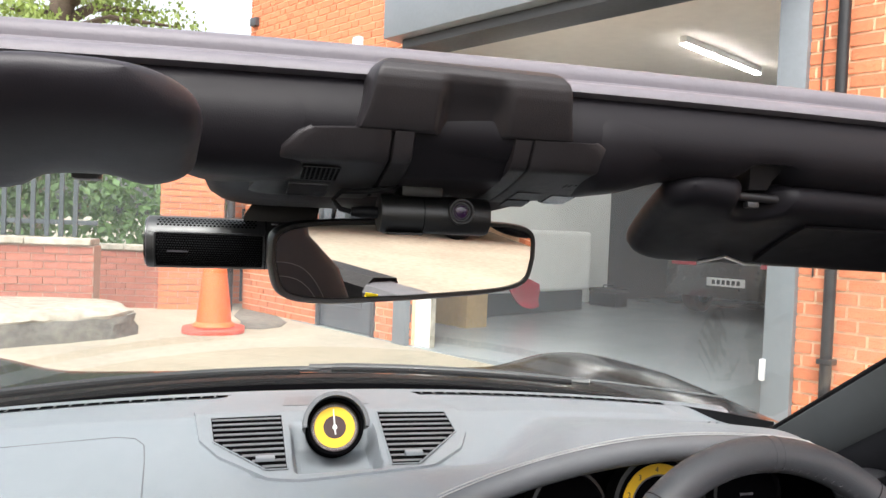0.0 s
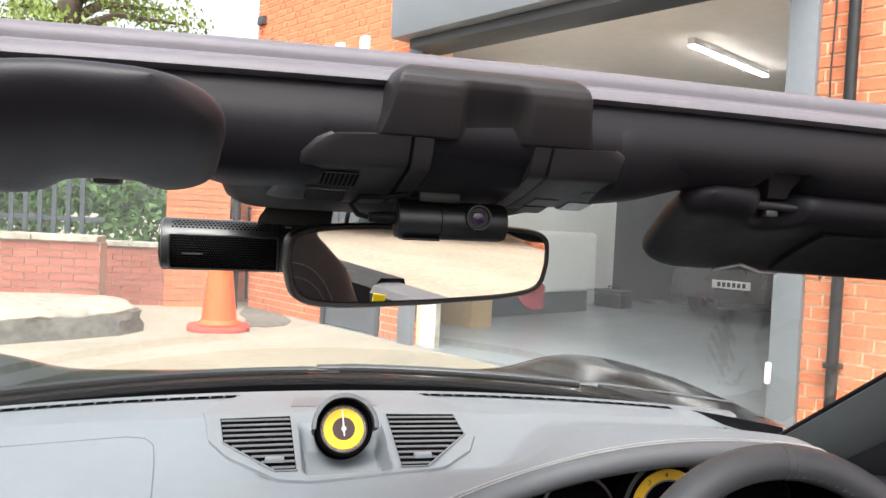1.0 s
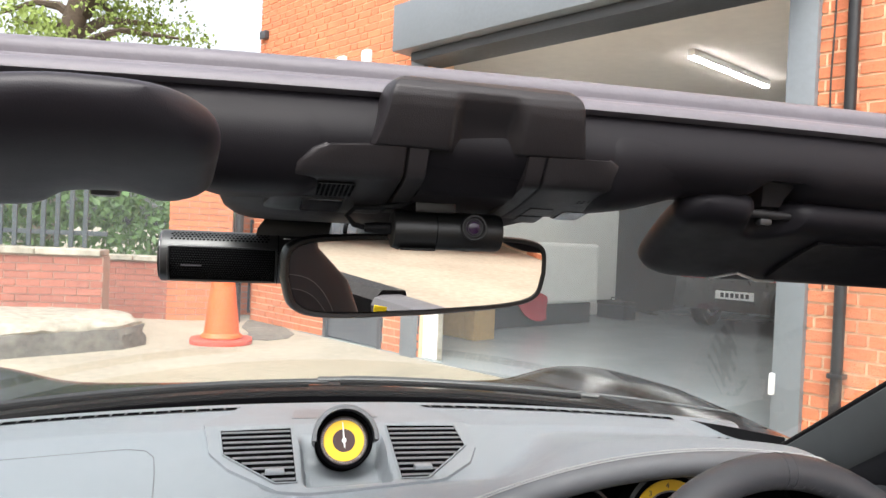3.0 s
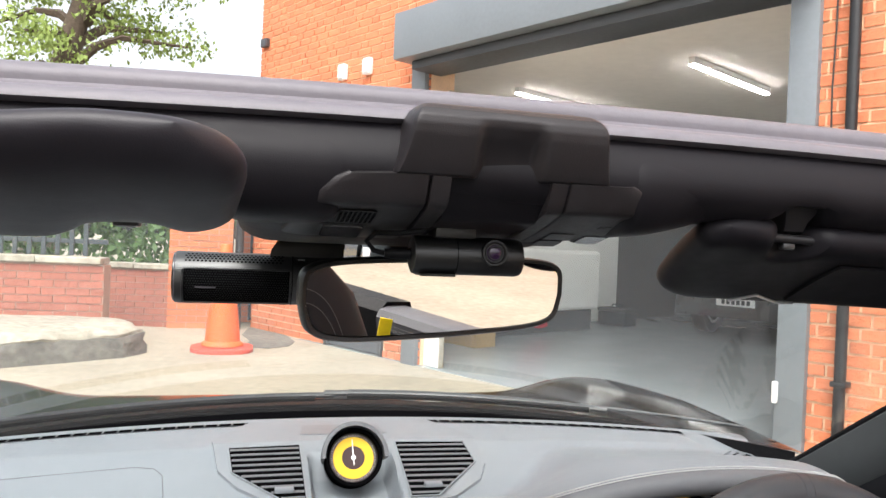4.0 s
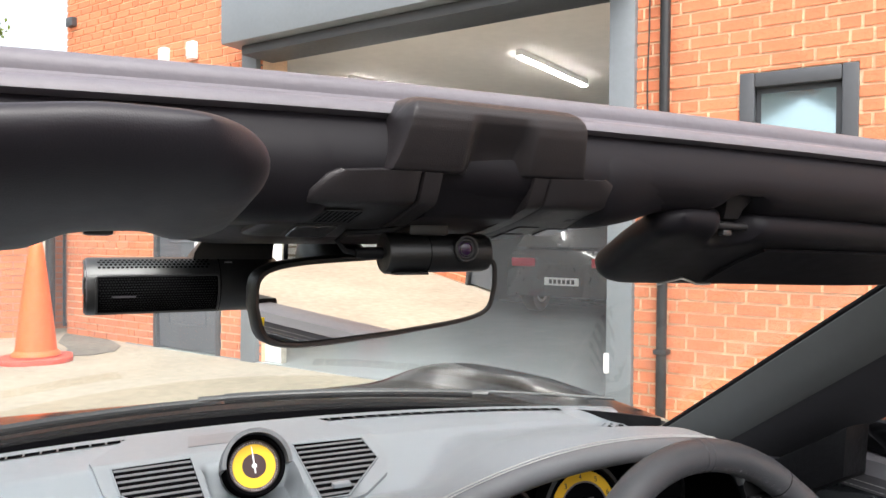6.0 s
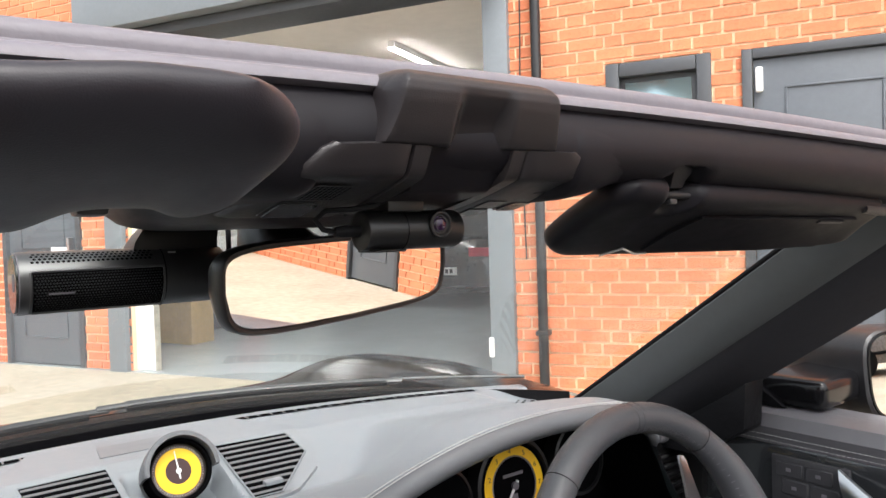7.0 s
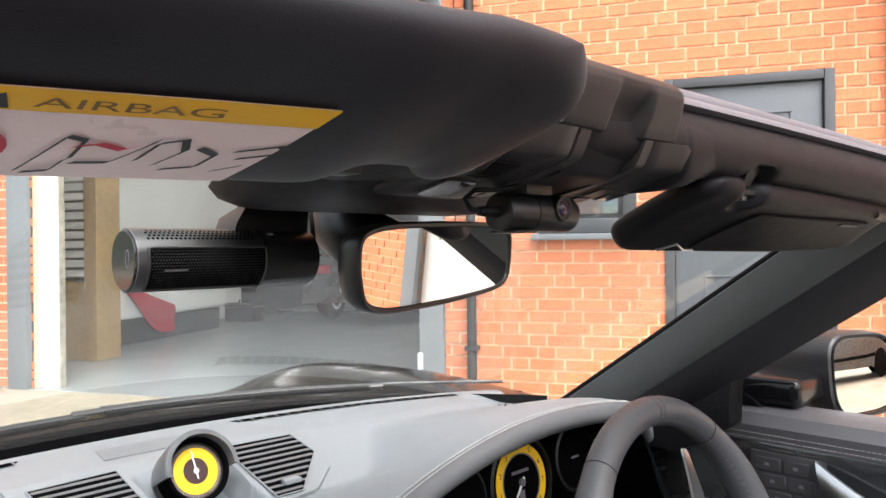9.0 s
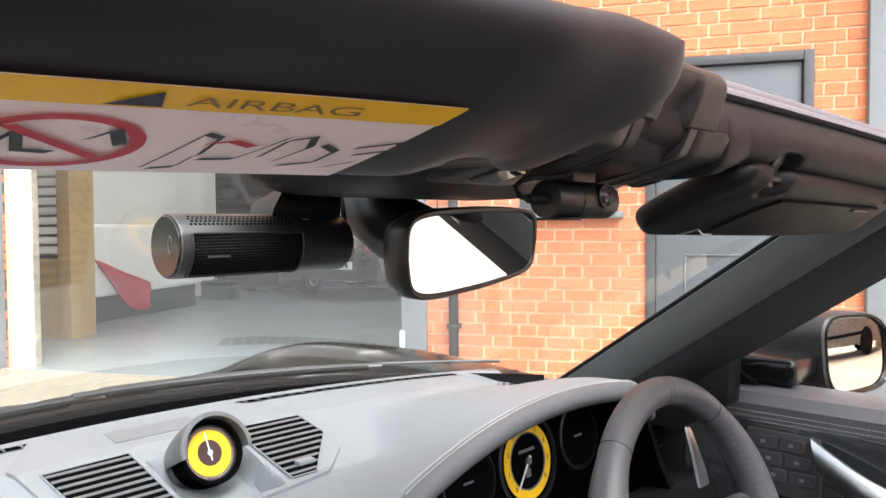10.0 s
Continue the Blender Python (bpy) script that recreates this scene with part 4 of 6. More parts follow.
LINES = (([(-0.271, 0.30), (-0.267, 0.40), (-0.264, 0.28), (-0.256, 0.27)], M_INK, 0.0025), ([(-0.250, 0.36), (-0.245, 0.42), (-0.241, 0.33)], M_INK, 0.003),
         ([(-0.229, 0.18), (-0.225, 0.30), (-0.221, 0.42), (-0.216, 0.40), (-0.217, 0.28)], M_INK, 0.0014), ([(-0.227, 0.17), (-0.220, 0.19), (-0.218, 0.27)], M_INK, 0.0012),
         ([(-0.218, 0.36), (-0.212, 0.38), (-0.205, 0.35), (-0.201, 0.38)], M_REDINK, 0.0022), ([(-0.216, 0.25), (-0.206, 0.26), (-0.200, 0.36), (-0.197, 0.42)], M_INK, 0.0018),
         ([(-0.199, 0.28), (-0.196, 0.40), (-0.190, 0.43), (-0.188, 0.36), (-0.193, 0.25)], M_INK, 0.0016), ([(-0.190, 0.22), (-0.182, 0.25), (-0.180, 0.34), (-0.185, 0.38)], M_INK, 0.0014),
         ([(-0.177, 0.22), (-0.171, 0.27)], M_INK, 0.0014), ([(-0.176, 0.37), (-0.166, 0.42), (-0.163, 0.40)], M_INK, 0.0014), ([(-0.174, 0.32), (-0.166, 0.36)], M_INK, 0.0012))
for pts, ink, wide in LINES:
    bm = bmesh.new()
    for (xa, va), (xb, vb) in zip(pts, pts[1:]):
        sheet(lambda a, b: stick(xa + (xb - xa) * a + wide * b, va + (vb - va) * a + 0.02 * b, 0.0149), 4, 1, bm=bm)
    part("sticker_line", bm, ink, vl)
part("visor_pin", box(-0.1105, 0.414, 1.1110, -0.0965, 0.429, 1.1260, 0.003), M_PLAST, vl)


def vis_right(u, v):
    # v: 0 at the hinge edge, 1 at the free edge towards the glass
    x0 = 0.2445 + 0.036 * v + 0.018 * max(0.0, (0.16 - v) / 0.16) ** 2.2 + 0.040 * max(0.0, (v - 0.80) / 0.20) ** 2.2
    x1 = 0.618 + 0.016 * v - 0.02 * max(0.0, (0.2 - v) / 0.2) ** 2 - 0.03 * max(0.0, (v - 0.75) / 0.25) ** 2
    x = x0 + (x1 - x0) * u
    notch = 0.022 * math.exp(-((x - 0.315) / 0.0145) ** 4) * (1 - v) ** 4
    y = 0.417 + (0.134 - 0.070 * u * u) * v + header_y(x - XC) * 0.68 + notch
    z = 1.1265 - 0.028 * v - 0.017 * v * v + header_z(x - XC) * 0.6 - 0.3 * notch + 0.004 * math.exp(-((x - 0.275) / 0.024) ** 2) * (1 - v)
    return (x, y, z)


vr = part("sun_visor", slab(vis_right, 80, 30, 0.0125), M_BEAM, car, "black driver's sun visor folded against the glass")


def visr_under(u, v, off):
    p = Vector(vis_right(u, v))
    d1 = Vector(vis_right(u + 1e-3, v)) - Vector(vis_right(u - 1e-3, v))
    d2 = Vector(vis_right(u, v + 1e-3)) - Vector(vis_right(u, v - 1e-3))
    n = d1.cross(d2).normalized()
    return p - n * off if n.z > 0 else p + n * off


part("vanity_lid", sheet(lambda a, b: visr_under(0.30 + 0.58 * a, 0.2 + 0.62 * b, 0.0128), 16, 8, (0, -0.0012, -0.0022)), M_BEAM, vr, "black vanity mirror lid")
part("lid_tab", sheet(lambda a, b: visr_under(0.74 + 0.09 * a, 0.22 + 0.05 * b, 0.0152), 4, 2, (0, -0.001, -0.0015)), M_PLAST, vr)
part("visor_hook", loft([[Vector((x + dx * w, y + 0.0015 * abs(dx), z)) for dx in (-1, -0.9, 0.9, 1)] + [Vector((x + dx * w, y + 0.02, z)) for dx in (1, 0.9, -0.9, -1)] for x, w, y, z in ((0.3145, 0.0150, 0.4150, 1.1510), (0.3145, 0.0142, 0.4065, 1.1470), (0.3145, 0.0134, 0.4060, 1.1430), (0.3148, 0.0085, 0.4125, 1.1330), (0.3150, 0.0075, 0.4150, 1.1275), (0.3150, 0.0070, 0.4190, 1.1262))]), M_BRACKET, car, "dark grey visor bracket under the header")
part("visor_arm", tube([(0.572, 0.388, 1.1085), (0.600, 0.388, 1.1080), (0.622, 0.386, 1.1055), (0.652, 0.383, 1.0983), (0.678, 0.379, 1.0915), (0.689, 0.378, 1.0945), (0.693, 0.379, 1.105), (0.693, 0.381, 1.125)], [0.004, 0.006, 0.0065, 0.006, 0.006, 0.006, 0.006, 0.007], 12), M_BRACKET, vr, "dark grey pivot arm of the visor")
part("visor_rod", tube([(0.296, 0.4200, 1.1232), (0.334, 0.4165, 1.1214)], 0.0032, 10), M_BRACKET, vr, "thin dark grey visor rod")
part("visor_clip", box(0.3080, 0.4170, 1.1150, 0.3175, 0.4230, 1.1195, 0.0016), M_WIPER, vr, "small grey visor clip")
part("lid_spring", tube([(0.335, 0.512, 1.0735), (0.352, 0.500, 1.0790), (0.374, 0.505, 1.0735), (0.388, 0.502, 1.0735)], 0.0013, 6), M_CHROME, vr, "thin metal clip on the visor edge")

# rear-view mirror
mn = Vector((0.270, -0.960, -0.060)).normalized()
mx = Vector((0.962, 0.270, 0.028))
mx = (mx - mn * mx.dot(mn)).normalized()
my = mn.cross(mx)
MM = frame_from(mx, my, mn, (0.1140, 0.5755, 1.0660))


def mirror_outline(grow=0.0):
    pts = []
    for k in range(64):
        a = 2 * math.pi * k / 64
        c, s = math.cos(a), math.sin(a)
        x = 0.1205 * math.copysign(abs(c) ** 0.28, c)
        y = 0.0300 * math.copysign(abs(s) ** 0.34, s)
        if y < 0:
            y *= 0.97 + 0.05 * (-x / 0.12) + 0.10 * (1 - (x / 0.12) ** 2)
            x *= 1 - 0.055 * (-y / 0.03)
        else:
            y *= 1 + 0.08 * (1 - (x / 0.12) ** 2)
        pts.append((x * (1 + grow / 0.120), y * (1 + grow / 0.031)))
    return pts


def ring3(pts, z, k=1.0):
    return [MM @ Vector((x * k, y * k, z)) for x, y in pts]


mir = part("rear_view_mirror", loft([ring3(mirror_outline(-0.0035), 0.0), ring3(mirror_outline(-0.0025), 0.003), ring3(mirror_outline(0.0), 0.0035), ring3(mirror_outline(0.0012), 0.001), ring3(mirror_outline(0.001), -0.008), ring3(mirror_outline(-0.004), -0.018), ring3(mirror_outline(-0.010), -0.026, 0.9), ring3(mirror_outline(-0.014), -0.030, 0.6)]), M_PLAST, car, "black-framed rear-view mirror")
part("mirror_glass", prism(mirror_outline(-0.0034), 0.0012, MM @ pose(0, 0, 0.0004)), M_MIRROR, mir, "silvered mirror glass", smooth=False)
part("mirror_foot", tube([MM @ Vector((0.0, 0.0, -0.03)), (0.108, 0.63, 1.074), (0.100, 0.66, 1.083), (0.095, 0.69, 1.098), (0.095, 0.70, 1.112)], [0.018, 0.026, 0.030, 0.026, 0.02], 20), M_PLAST, mir, "black mirror foot on the glass")

# dashboard
def stitch(x):
    """The stitched rear edge of the instrument hood."""
    s = x - 0.5
    return Vector((x, 0.758 - 0.035 * s - 0.2265 * s * s, 0.856 + 0.015 * s - 0.52 * s * s))


def dash_base(s, y):
    z = 0.811 - 0.05 * s * s
    if y < 1.08:
        d = 1.08 - y
        z -= 0.24 * d + 0.55 * max(0.0, d - 0.20) ** 1.6
    return z


def dash_z(s, y):
    """Height of the dash top at side offset s from the middle: it rises to the instrument hood."""
    x = XC + s
    e = stitch(x)
    w = smooth(0.0, 0.20, x)
    rise = max(0.0, e.z - dash_base(s, e.y))
    start = 0.93 + 0.13 * smooth(0.29, 0.44, x)
    k = min(max((start - y) / (start - e.y), 0.0), 1.05)
    d = max(0.0, x - 0.682 - 0.42 * (y - 0.795))
    roll = min(18 * d * d, 1.3 * d)
    roll += 0.017 * smooth(0.702, 0.717, x) * smooth(0.900, 0.930, y) * smooth(1.150, 1.100, y)
    return dash_base(s, y) - roll + w * rise * (k ** 1.25 * 0.85 + 0.15 * math.sin(min(k, 1) * math.pi / 2))


def dash_rear(x):
    return 0.70 + (stitch(x).y - 0.70) * smooth(-0.2, 0.1, x)


def dash_pt(u, v):
    s = -0.76 + 1.52 * u
    yf, yr = 1.235 - 0.138 * s * s, dash_rear(XC + s)
    y = yf + (yr - yf) * v
    well = smooth(0.110, 0.085, abs(s)) * smooth(0.918, 0.940, y) * smooth(1.11, 1.085, y)
    return (XC + s, y, dash_z(s, y) - 0.045 * well)


dash = part("dashboard", sheet(dash_pt, 120, 60), M_DASH, car, "graphite leather dashboard top")


def on_dash(x, y, h=0.0):
    return Vector((x, y, dash_z(x - XC, y) + h))


def dash_patch(outline, h0, h1, name, material, parent, label="", n=1):
    bm = bmesh.new()
    lo = [bm.verts.new(on_dash(x, y, h0)) for x, y in outline]
    hi = [bm.verts.new(on_dash(x, y, h1)) for x, y in outline]
    bm.faces.new(hi)
    for k in range(len(lo)):
        bm.faces.new((lo[k], lo[(k + 1) % len(lo)], hi[(k + 1) % len(lo)], hi[k]))
    return part(name, bm, material, parent, label)


# black strip with demister slots, cowl and shelf below the glass
part("screen_shelf", sheet(lambda u, v: (XC - 0.80 + 1.60 * u, (1.235 - 0.138 * (-0.80 + 1.60 * u) ** 2) * (1 - v) + v * (1.50 - 0.62 * (-0.80 + 1.60 * u) ** 2), 0.806 - 0.05 * (-0.8 + 1.6 * u) ** 2 - 0.02 * v), 60, 6), M_DARK, car, "black shelf under the windscreen")
for a, b in ((-0.62, -0.083), (0.088, 0.606)):
    part("demister_strip", sheet(lambda u, v: on_dash(XC + a + (b - a) * u, 1.194 - 0.138 * (a + (b - a) * u) ** 2 + 0.016 * v, 0.0012), 40, 3), M_DARK, dash, "black demister grille")
    n = int((b - a) / 0.020)
    for k in range(1, n):
        s0 = a + (b - a) * k / n
        y0 = 1.194 - 0.138 * s0 * s0
        dash_patch([(XC + s0 - 0.0013, y0), (XC + s0 + 0.0013, y0), (XC + s0 + 0.0013, y0 + 0.016), (XC + s0 - 0.0013, y0 + 0.016)], 0.0012, 0.0018, "demister_rib", M_HOODL, dash)
outlet = dash_patch([(0.752, 0.925), (0.722, 0.965), (0.715, 1.000), (0.724, 1.045), (0.745, 1.085), (0.775, 1.096), (0.800, 1.080), (0.800, 0.985)], 0.0008, 0.0014, "demister_outlet", M_DARK, dash, "black side demister outlet with grey ribs")
for k, (x0, y0, run) in enumerate(((0.750, 0.928, 0.055), (0.737, 0.944, 0.072), (0.726, 0.959, 0.085), (0.720, 0.976, 0.092), (0.716, 0.994, 0.096), (0.718, 1.014, 0.092), (0.722, 1.034, 0.082), (0.729, 1.055, 0.062), (0.739, 1.074, 0.035))):
    a, b = on_dash(x0, y0, 0.001), on_dash(x0 + 0.81 * run, y0 + 0.58 * run, 0.001)
    wide, up = Vector((-0.58, 0.81, 0)) * 0.0038, Vector((0, 0, 0.003))
    part("outlet_rib", loft([[p - wide, p + wide, p + wide + up, p - wide + up] for p in (a, a.lerp(b, 0.5), b)]), M_DASHP, dash, smooth=False)

# centre panel with the vents
def clock_dip(x, y):
    """Depth of the hollow in which the clock stands."""
    return 0.034 * smooth(0.060, 0.050, abs(x - 0.106)) * smooth(0.915, 0.945, y) * smooth(1.05, 1.03, y)


PANEL_SIDE = [(0.905, 0.055, 0.160), (0.912, 0.016, 0.216), (0.968, -0.047, 0.281), (1.010, -0.073, 0.300), (1.100, -0.086, 0.303), (1.205, -0.030, 0.250)]


def panel_pt(u, v):
    y = 0.905 + 0.300 * v
    for (ya, la, ra), (yb, lb_, rb_) in zip(PANEL_SIDE, PANEL_SIDE[1:]):
        if ya <= y <= yb + 1e-9:
            k = (y - ya) / (yb - ya)
            l, r = la + (lb_ - la) * k, ra + (rb_ - ra) * k
            break
    x = l + (r - l) * u
    return (x, y, dash_z(x - XC, y) + 0.004 - clock_dip(x, y))


panel = part("centre_panel", sheet(panel_pt, 90, 70, (0, 0, -0.006)), M_DASHP, car, "graphite centre panel round the clock")


def vent(outline, tab_x):
    v = dash_patch(outline, 0.0043, 0.0055, "air_vent", M_DARK, car, "black slatted dashboard air vent")
    n = len(outline)
    for k in range(10):
        y = 1.056 - 0.0135 * k
        xs = []
        for (xa, ya), (xb, yb) in zip(outline, outline[1:] + outline[:1]):
            if (ya - y) * (yb - y) < 0:
                xs.append(xa + (xb - xa) * (y - ya) / (yb - ya))
        if len(xs) < 2 or max(xs) - min(xs) < 0.015:
            continue
        a, b = min(xs) + 0.002, max(xs) - 0.002
        dash_patch([(a, y - 0.0024), (b, y - 0.0024), (b, y + 0.0022), (a, y + 0.0022)], 0.0060, 0.0068, "slat", M_HOODL, v)
    part("vent_tab", box(-0.012, -0.006, 0.0, 0.012, 0.006, 0.006, 0.002), M_DASHP, v, m=Matrix.Translation(on_dash(tab_x, 0.948, 0.006)))
    edge = [on_dash(x, y, 0.0058) for x, y in outline + outline[:1]]
    part("vent_rim", tube(edge, 0.0012, 6), M_DASHP, v)


vent([(-0.062, 1.064), (0.037, 1.066), (0.040, 0.928), (0.012, 0.928), (-0.055, 1.000)], 0.012)
vent([(0.176, 1.068), (0.281, 1.066), (0.284, 1.008), (0.211, 0.926), (0.174, 0.926)], 0.208)

# clock
CK = frame_from((1, 0, 0), Vector((0, 0.42, 0.907)), Vector((0, -0.907, 0.42)), (0.106, 1.000, 0.811)) @ Matrix.Diagonal((0.81, 0.81, 0.81, 1))
clock = part("dash_clock", lathe([(0.046, -0.05), (0.046, 0.002), (0.0445, 0.005), (0.0415, 0.0055), (0.040, 0.003), (0.039, 0.0)], CK, 48, caps=False), M_PLAST, car, "round dashboard clock in a black bezel")
part("dial", lathe([(0.0395, 0.0002), (0.0395, 0.0012), (0.002, 0.0012)], CK, 48), M_DIAL, clock)
part("yellow_ring", lathe([(0.0345, 0.0014), (0.0345, 0.0019), (0.0195, 0.0019), (0.0195, 0.0014)], CK, 48, caps=False), M_YELLOW, clock, "bright yellow dial ring")
for k in range(60):
    a = 2 * math.pi * k / 60
    part("tick", box(-0.0003, 0.0355, 0.0013, 0.0003, 0.0385, 0.0017), M_WHITE, clock, m=CK @ pose(0, 0, 0, 0, 0, math.degrees(a)), smooth=False)
part("clock_hand", prism([(-0.0009, -0.012), (0.0009, -0.012), (0.0012, 0.0), (0.0006, 0.031), (-0.0006, 0.031), (-0.0012, 0.0)], 0.001, CK @ pose(0, 0, 0.0025, 0, 0, 4)), M_WHITE, clock, "white hand")
part("clock_hub", lathe([(0.004, 0.002), (0.004, 0.0042), (0.001, 0.0046)], CK, 16), M_WHITE, clock)
hood_rings = []
for yy, r in ((-0.030, 0.0545), (-0.028, 0.0565), (-0.010, 0.0560), (0.012, 0.0535), (0.04, 0.049), (0.068, 0.042), (0.078, 0.034)):
    pts = []
    for k in range(21):
        a = radians(-4 + 188 * k / 20)
        pts.append((r * math.cos(a), r * math.sin(a)))
    inner = [(x * 0.90, y * 0.90) for x, y in reversed(pts)]
    hood_rings.append([CK @ Vector((x, y, -yy)) for x, y in pts + inner])
part("clock_hood", loft(hood_rings), M_HOODL, clock, "dark grey curved hood over the clock")
part("bezel", lathe([(0.0405, 0.0030), (0.0420, 0.0080), (0.0430, 0.0125), (0.0465, 0.0130), (0.0485, 0.0110), (0.0490, -0.010), (0.0475, -0.03)], CK, 48, caps=False), M_DARK, clock, "matt black bezel round the dial")
dash_patch([(0.040, 1.110), (0.170, 1.110), (0.163, 1.165), (0.047, 1.165)], 0.0045, 0.0052, "sensor_plate", M_PLATE, panel)
part("clock_tray", sheet(lambda u, v: (0.062 + 0.088 * u, 0.934 + 0.066 * v, dash_z(0.062 + 0.088 * u - XC, 0.934 + 0.066 * v) + 0.0055 - clock_dip(0.106, 0.934 + 0.066 * v)), 12, 16, (0, 0, -0.004)), M_DASHP, panel)

# passenger airbag lid line
lid = [(-0.60, 1.010), (-0.33, 1.028), (-0.18, 1.036), (-0.155, 1.030), (-0.142, 1.012), (-0.136, 0.97), (-0.128, 0.88), (-0.12, 0.78)]
part("airbag_seam", tube([on_dash(x, y, 0.0002) for x, y in lid], 0.0007, 6), M_HOODL, dash, "fine dark seam")

# instrument hood
def lip_pt(u, v):
    x = 0.16 + 0.542 * u
    p = Vector((x, dash_rear(x), dash_z(x - XC, dash_rear(x)))) 
    a = v * math.pi * 0.95
    r = 0.0145
    return p + Vector((0, -r * math.sin(a) * 1.1 - 0.004 * v, -r * (1 - math.cos(a)) + 0.0005))


cowl = part("instrument_hood", sheet(lip_pt, 70, 16), M_HOODL, car, "rolled grey leather lip with pale stitching")
for off in (0.004, -0.003):
    bm = bmesh.new()
    for k in range(150):
        x = 0.19 + 0.51 * k / 150
        a = Vector((x, dash_rear(x) + off, 0))
        a.z = dash_z(x - XC, max(a.y, dash_rear(x))) + (0.0012 if off > 0 else 0.0008)
        b = Vector((x + 0.0028, dash_rear(x + 0.0028) + off, 0))
        b.z = dash_z(b.x - XC, max(b.y, dash_rear(b.x))) + (0.0012 if off > 0 else 0.0008)
        tube([a, b], 0.0008, 5, bm=bm)
    tagged(part("stitching", bm, M_STITCH, cowl, "pale double stitching"), kind="stuff")
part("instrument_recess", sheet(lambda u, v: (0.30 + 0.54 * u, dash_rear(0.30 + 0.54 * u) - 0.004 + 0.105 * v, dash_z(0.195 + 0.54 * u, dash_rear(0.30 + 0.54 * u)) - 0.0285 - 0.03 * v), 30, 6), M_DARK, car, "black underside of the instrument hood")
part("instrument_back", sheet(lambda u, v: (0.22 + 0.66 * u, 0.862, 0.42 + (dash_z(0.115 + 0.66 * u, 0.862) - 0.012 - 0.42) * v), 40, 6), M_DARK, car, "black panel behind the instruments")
for sg in (1, -1):
    part("footwell_side", box(*sorted((XC + sg * 0.755, XC + sg * 0.80))[:1], 0.76, 0.25, sorted((XC + sg * 0.755, XC + sg * 0.80))[1], 1.0, 0.74), M_PLAST, car, "black footwell side trim", smooth=False)
part("dash_end", box(0.790, 0.785, 0.750, 0.872, 0.83, 0.779, 0.010, 3), M_DOORL, car, "dark grey end panel of the dashboard")
for sg in (1, -1):
    part("pillar_foot", prism([(0.656, 0.795), (0.652, 0.866), (0.70, 0.832), (0.80, 0.768), (0.80, 0.74), (0.74, 0.74)], 0.05, frame_from((0, 1, 0), (0, 0, 1), (1, 0, 0), (XC + sg * 0.73 - 0.025, 0, 0)), 0.004), M_RUB, car, "black trim at the foot of the pillar")
part("knee_panel", box(0.20, 0.70, 0.34, 0.90, 0.78, 0.655, 0.02), M_PLAST, car, "black knee panel")


def gauge(x, z, r, yellow):
    g = frame_from((1, 0, 0), Vector((0, 0.15, 0.989)), Vector((0, -0.989, 0.15)), (x, 0.825, z))
    ga = part("gauge", lathe([(r * 1.25, -0.02), (r * 1.25, 0.004), (r * 1.15, 0.005), (r * 1.12, 0.0)], g, 40, caps=False), M_PLAST, car, "round instrument dial")
    part("dial", lathe([(r * 1.12, 0.0002), (r * 1.12, 0.001), (0.002, 0.001)], g, 40), M_DARK, ga)
    if yellow:
        part("yellow_ring", lathe([(r, 0.0012), (r, 0.002), (r * 0.75, 0.002), (r * 0.75, 0.0012)], g, 40, caps=False), M_YELLOW, ga, "yellow rev counter ring")
        part("needle", prism([(-0.0022, -0.008), (0.0022, -0.008), (0.0009, r * 0.8), (-0.0009, r * 0.8)], 0.001, g @ pose(0, 0, 0.003, 0, 0, 140)), M_WHITE, ga)
        part("needle_hub", lathe([(0.0055, 0.001), (0.0055, 0.0048), (0.001, 0.0054)], g, 16), M_SEAL, ga)
        part("inner_ring", lathe([(r * 0.755, 0.0012), (r * 0.755, 0.0023), (r * 0.715, 0.0023), (r * 0.715, 0.0012)], g, 40, caps=False), M_SEAL, ga, "pale inner ring")
        part("script_bar", box(-r * 0.34, r * 0.24, 0.0012, r * 0.34, r * 0.32, 0.0016), M_SEAL, ga, m=g, smooth=False)
        part("readout", box(-r * 0.12, -r * 0.42, 0.0012, r * 0.08, -r * 0.20, 0.0016), M_SEAL, ga, m=g, smooth=False)
        for k in range(9):
            a = 225 - 33 * k
            fc = bpy.data.curves.new("numeral", 'FONT')
            fc.body, fc.size, fc.align_x, fc.align_y, fc.extrude = str(k), 0.0098, 'CENTER', 'CENTER', 0.0002
            tmp = bpy.data.objects.new("numeral", fc)
            scene.collection.objects.link(tmp)
            me = bpy.data.meshes.new_from_object(tmp.evaluated_get(bpy.context.evaluated_depsgraph_get()))
            bpy.data.objects.remove(tmp)
            me.materials.append(M_INK)
            nb = new("numeral", me)
            nb.parent = ga
            nb.matrix_basis = g @ pose(r * 0.86 * math.cos(radians(a)), r * 0.86 * math.sin(radians(a)), 0.0024)
    else:
        part("readout", box(-0.010, -0.0015, 0.0012, 0.010, 0.0015, 0.0016), M_SEAL, ga, m=g, smooth=False)


gauge(0.509, 0.7425, 0.0545, True)
gauge(0.640, 0.752, 0.042, False)
gauge(0.380, 0.744, 0.042, False)

# steering wheel
SW = frame_from((1, 0, 0), Vector((0, 0.3165, 0.9486)), Vector((0, -0.9486, 0.3165)), (0.4892, 0.5548, 0.7008))
RIM = 0.1864


def rim_thick(a):
    """The rim swells towards its spokes."""
    return 0.0180 + 0.0075 * max(0.0, abs(math.cos(a)) - 0.72) / 0.28


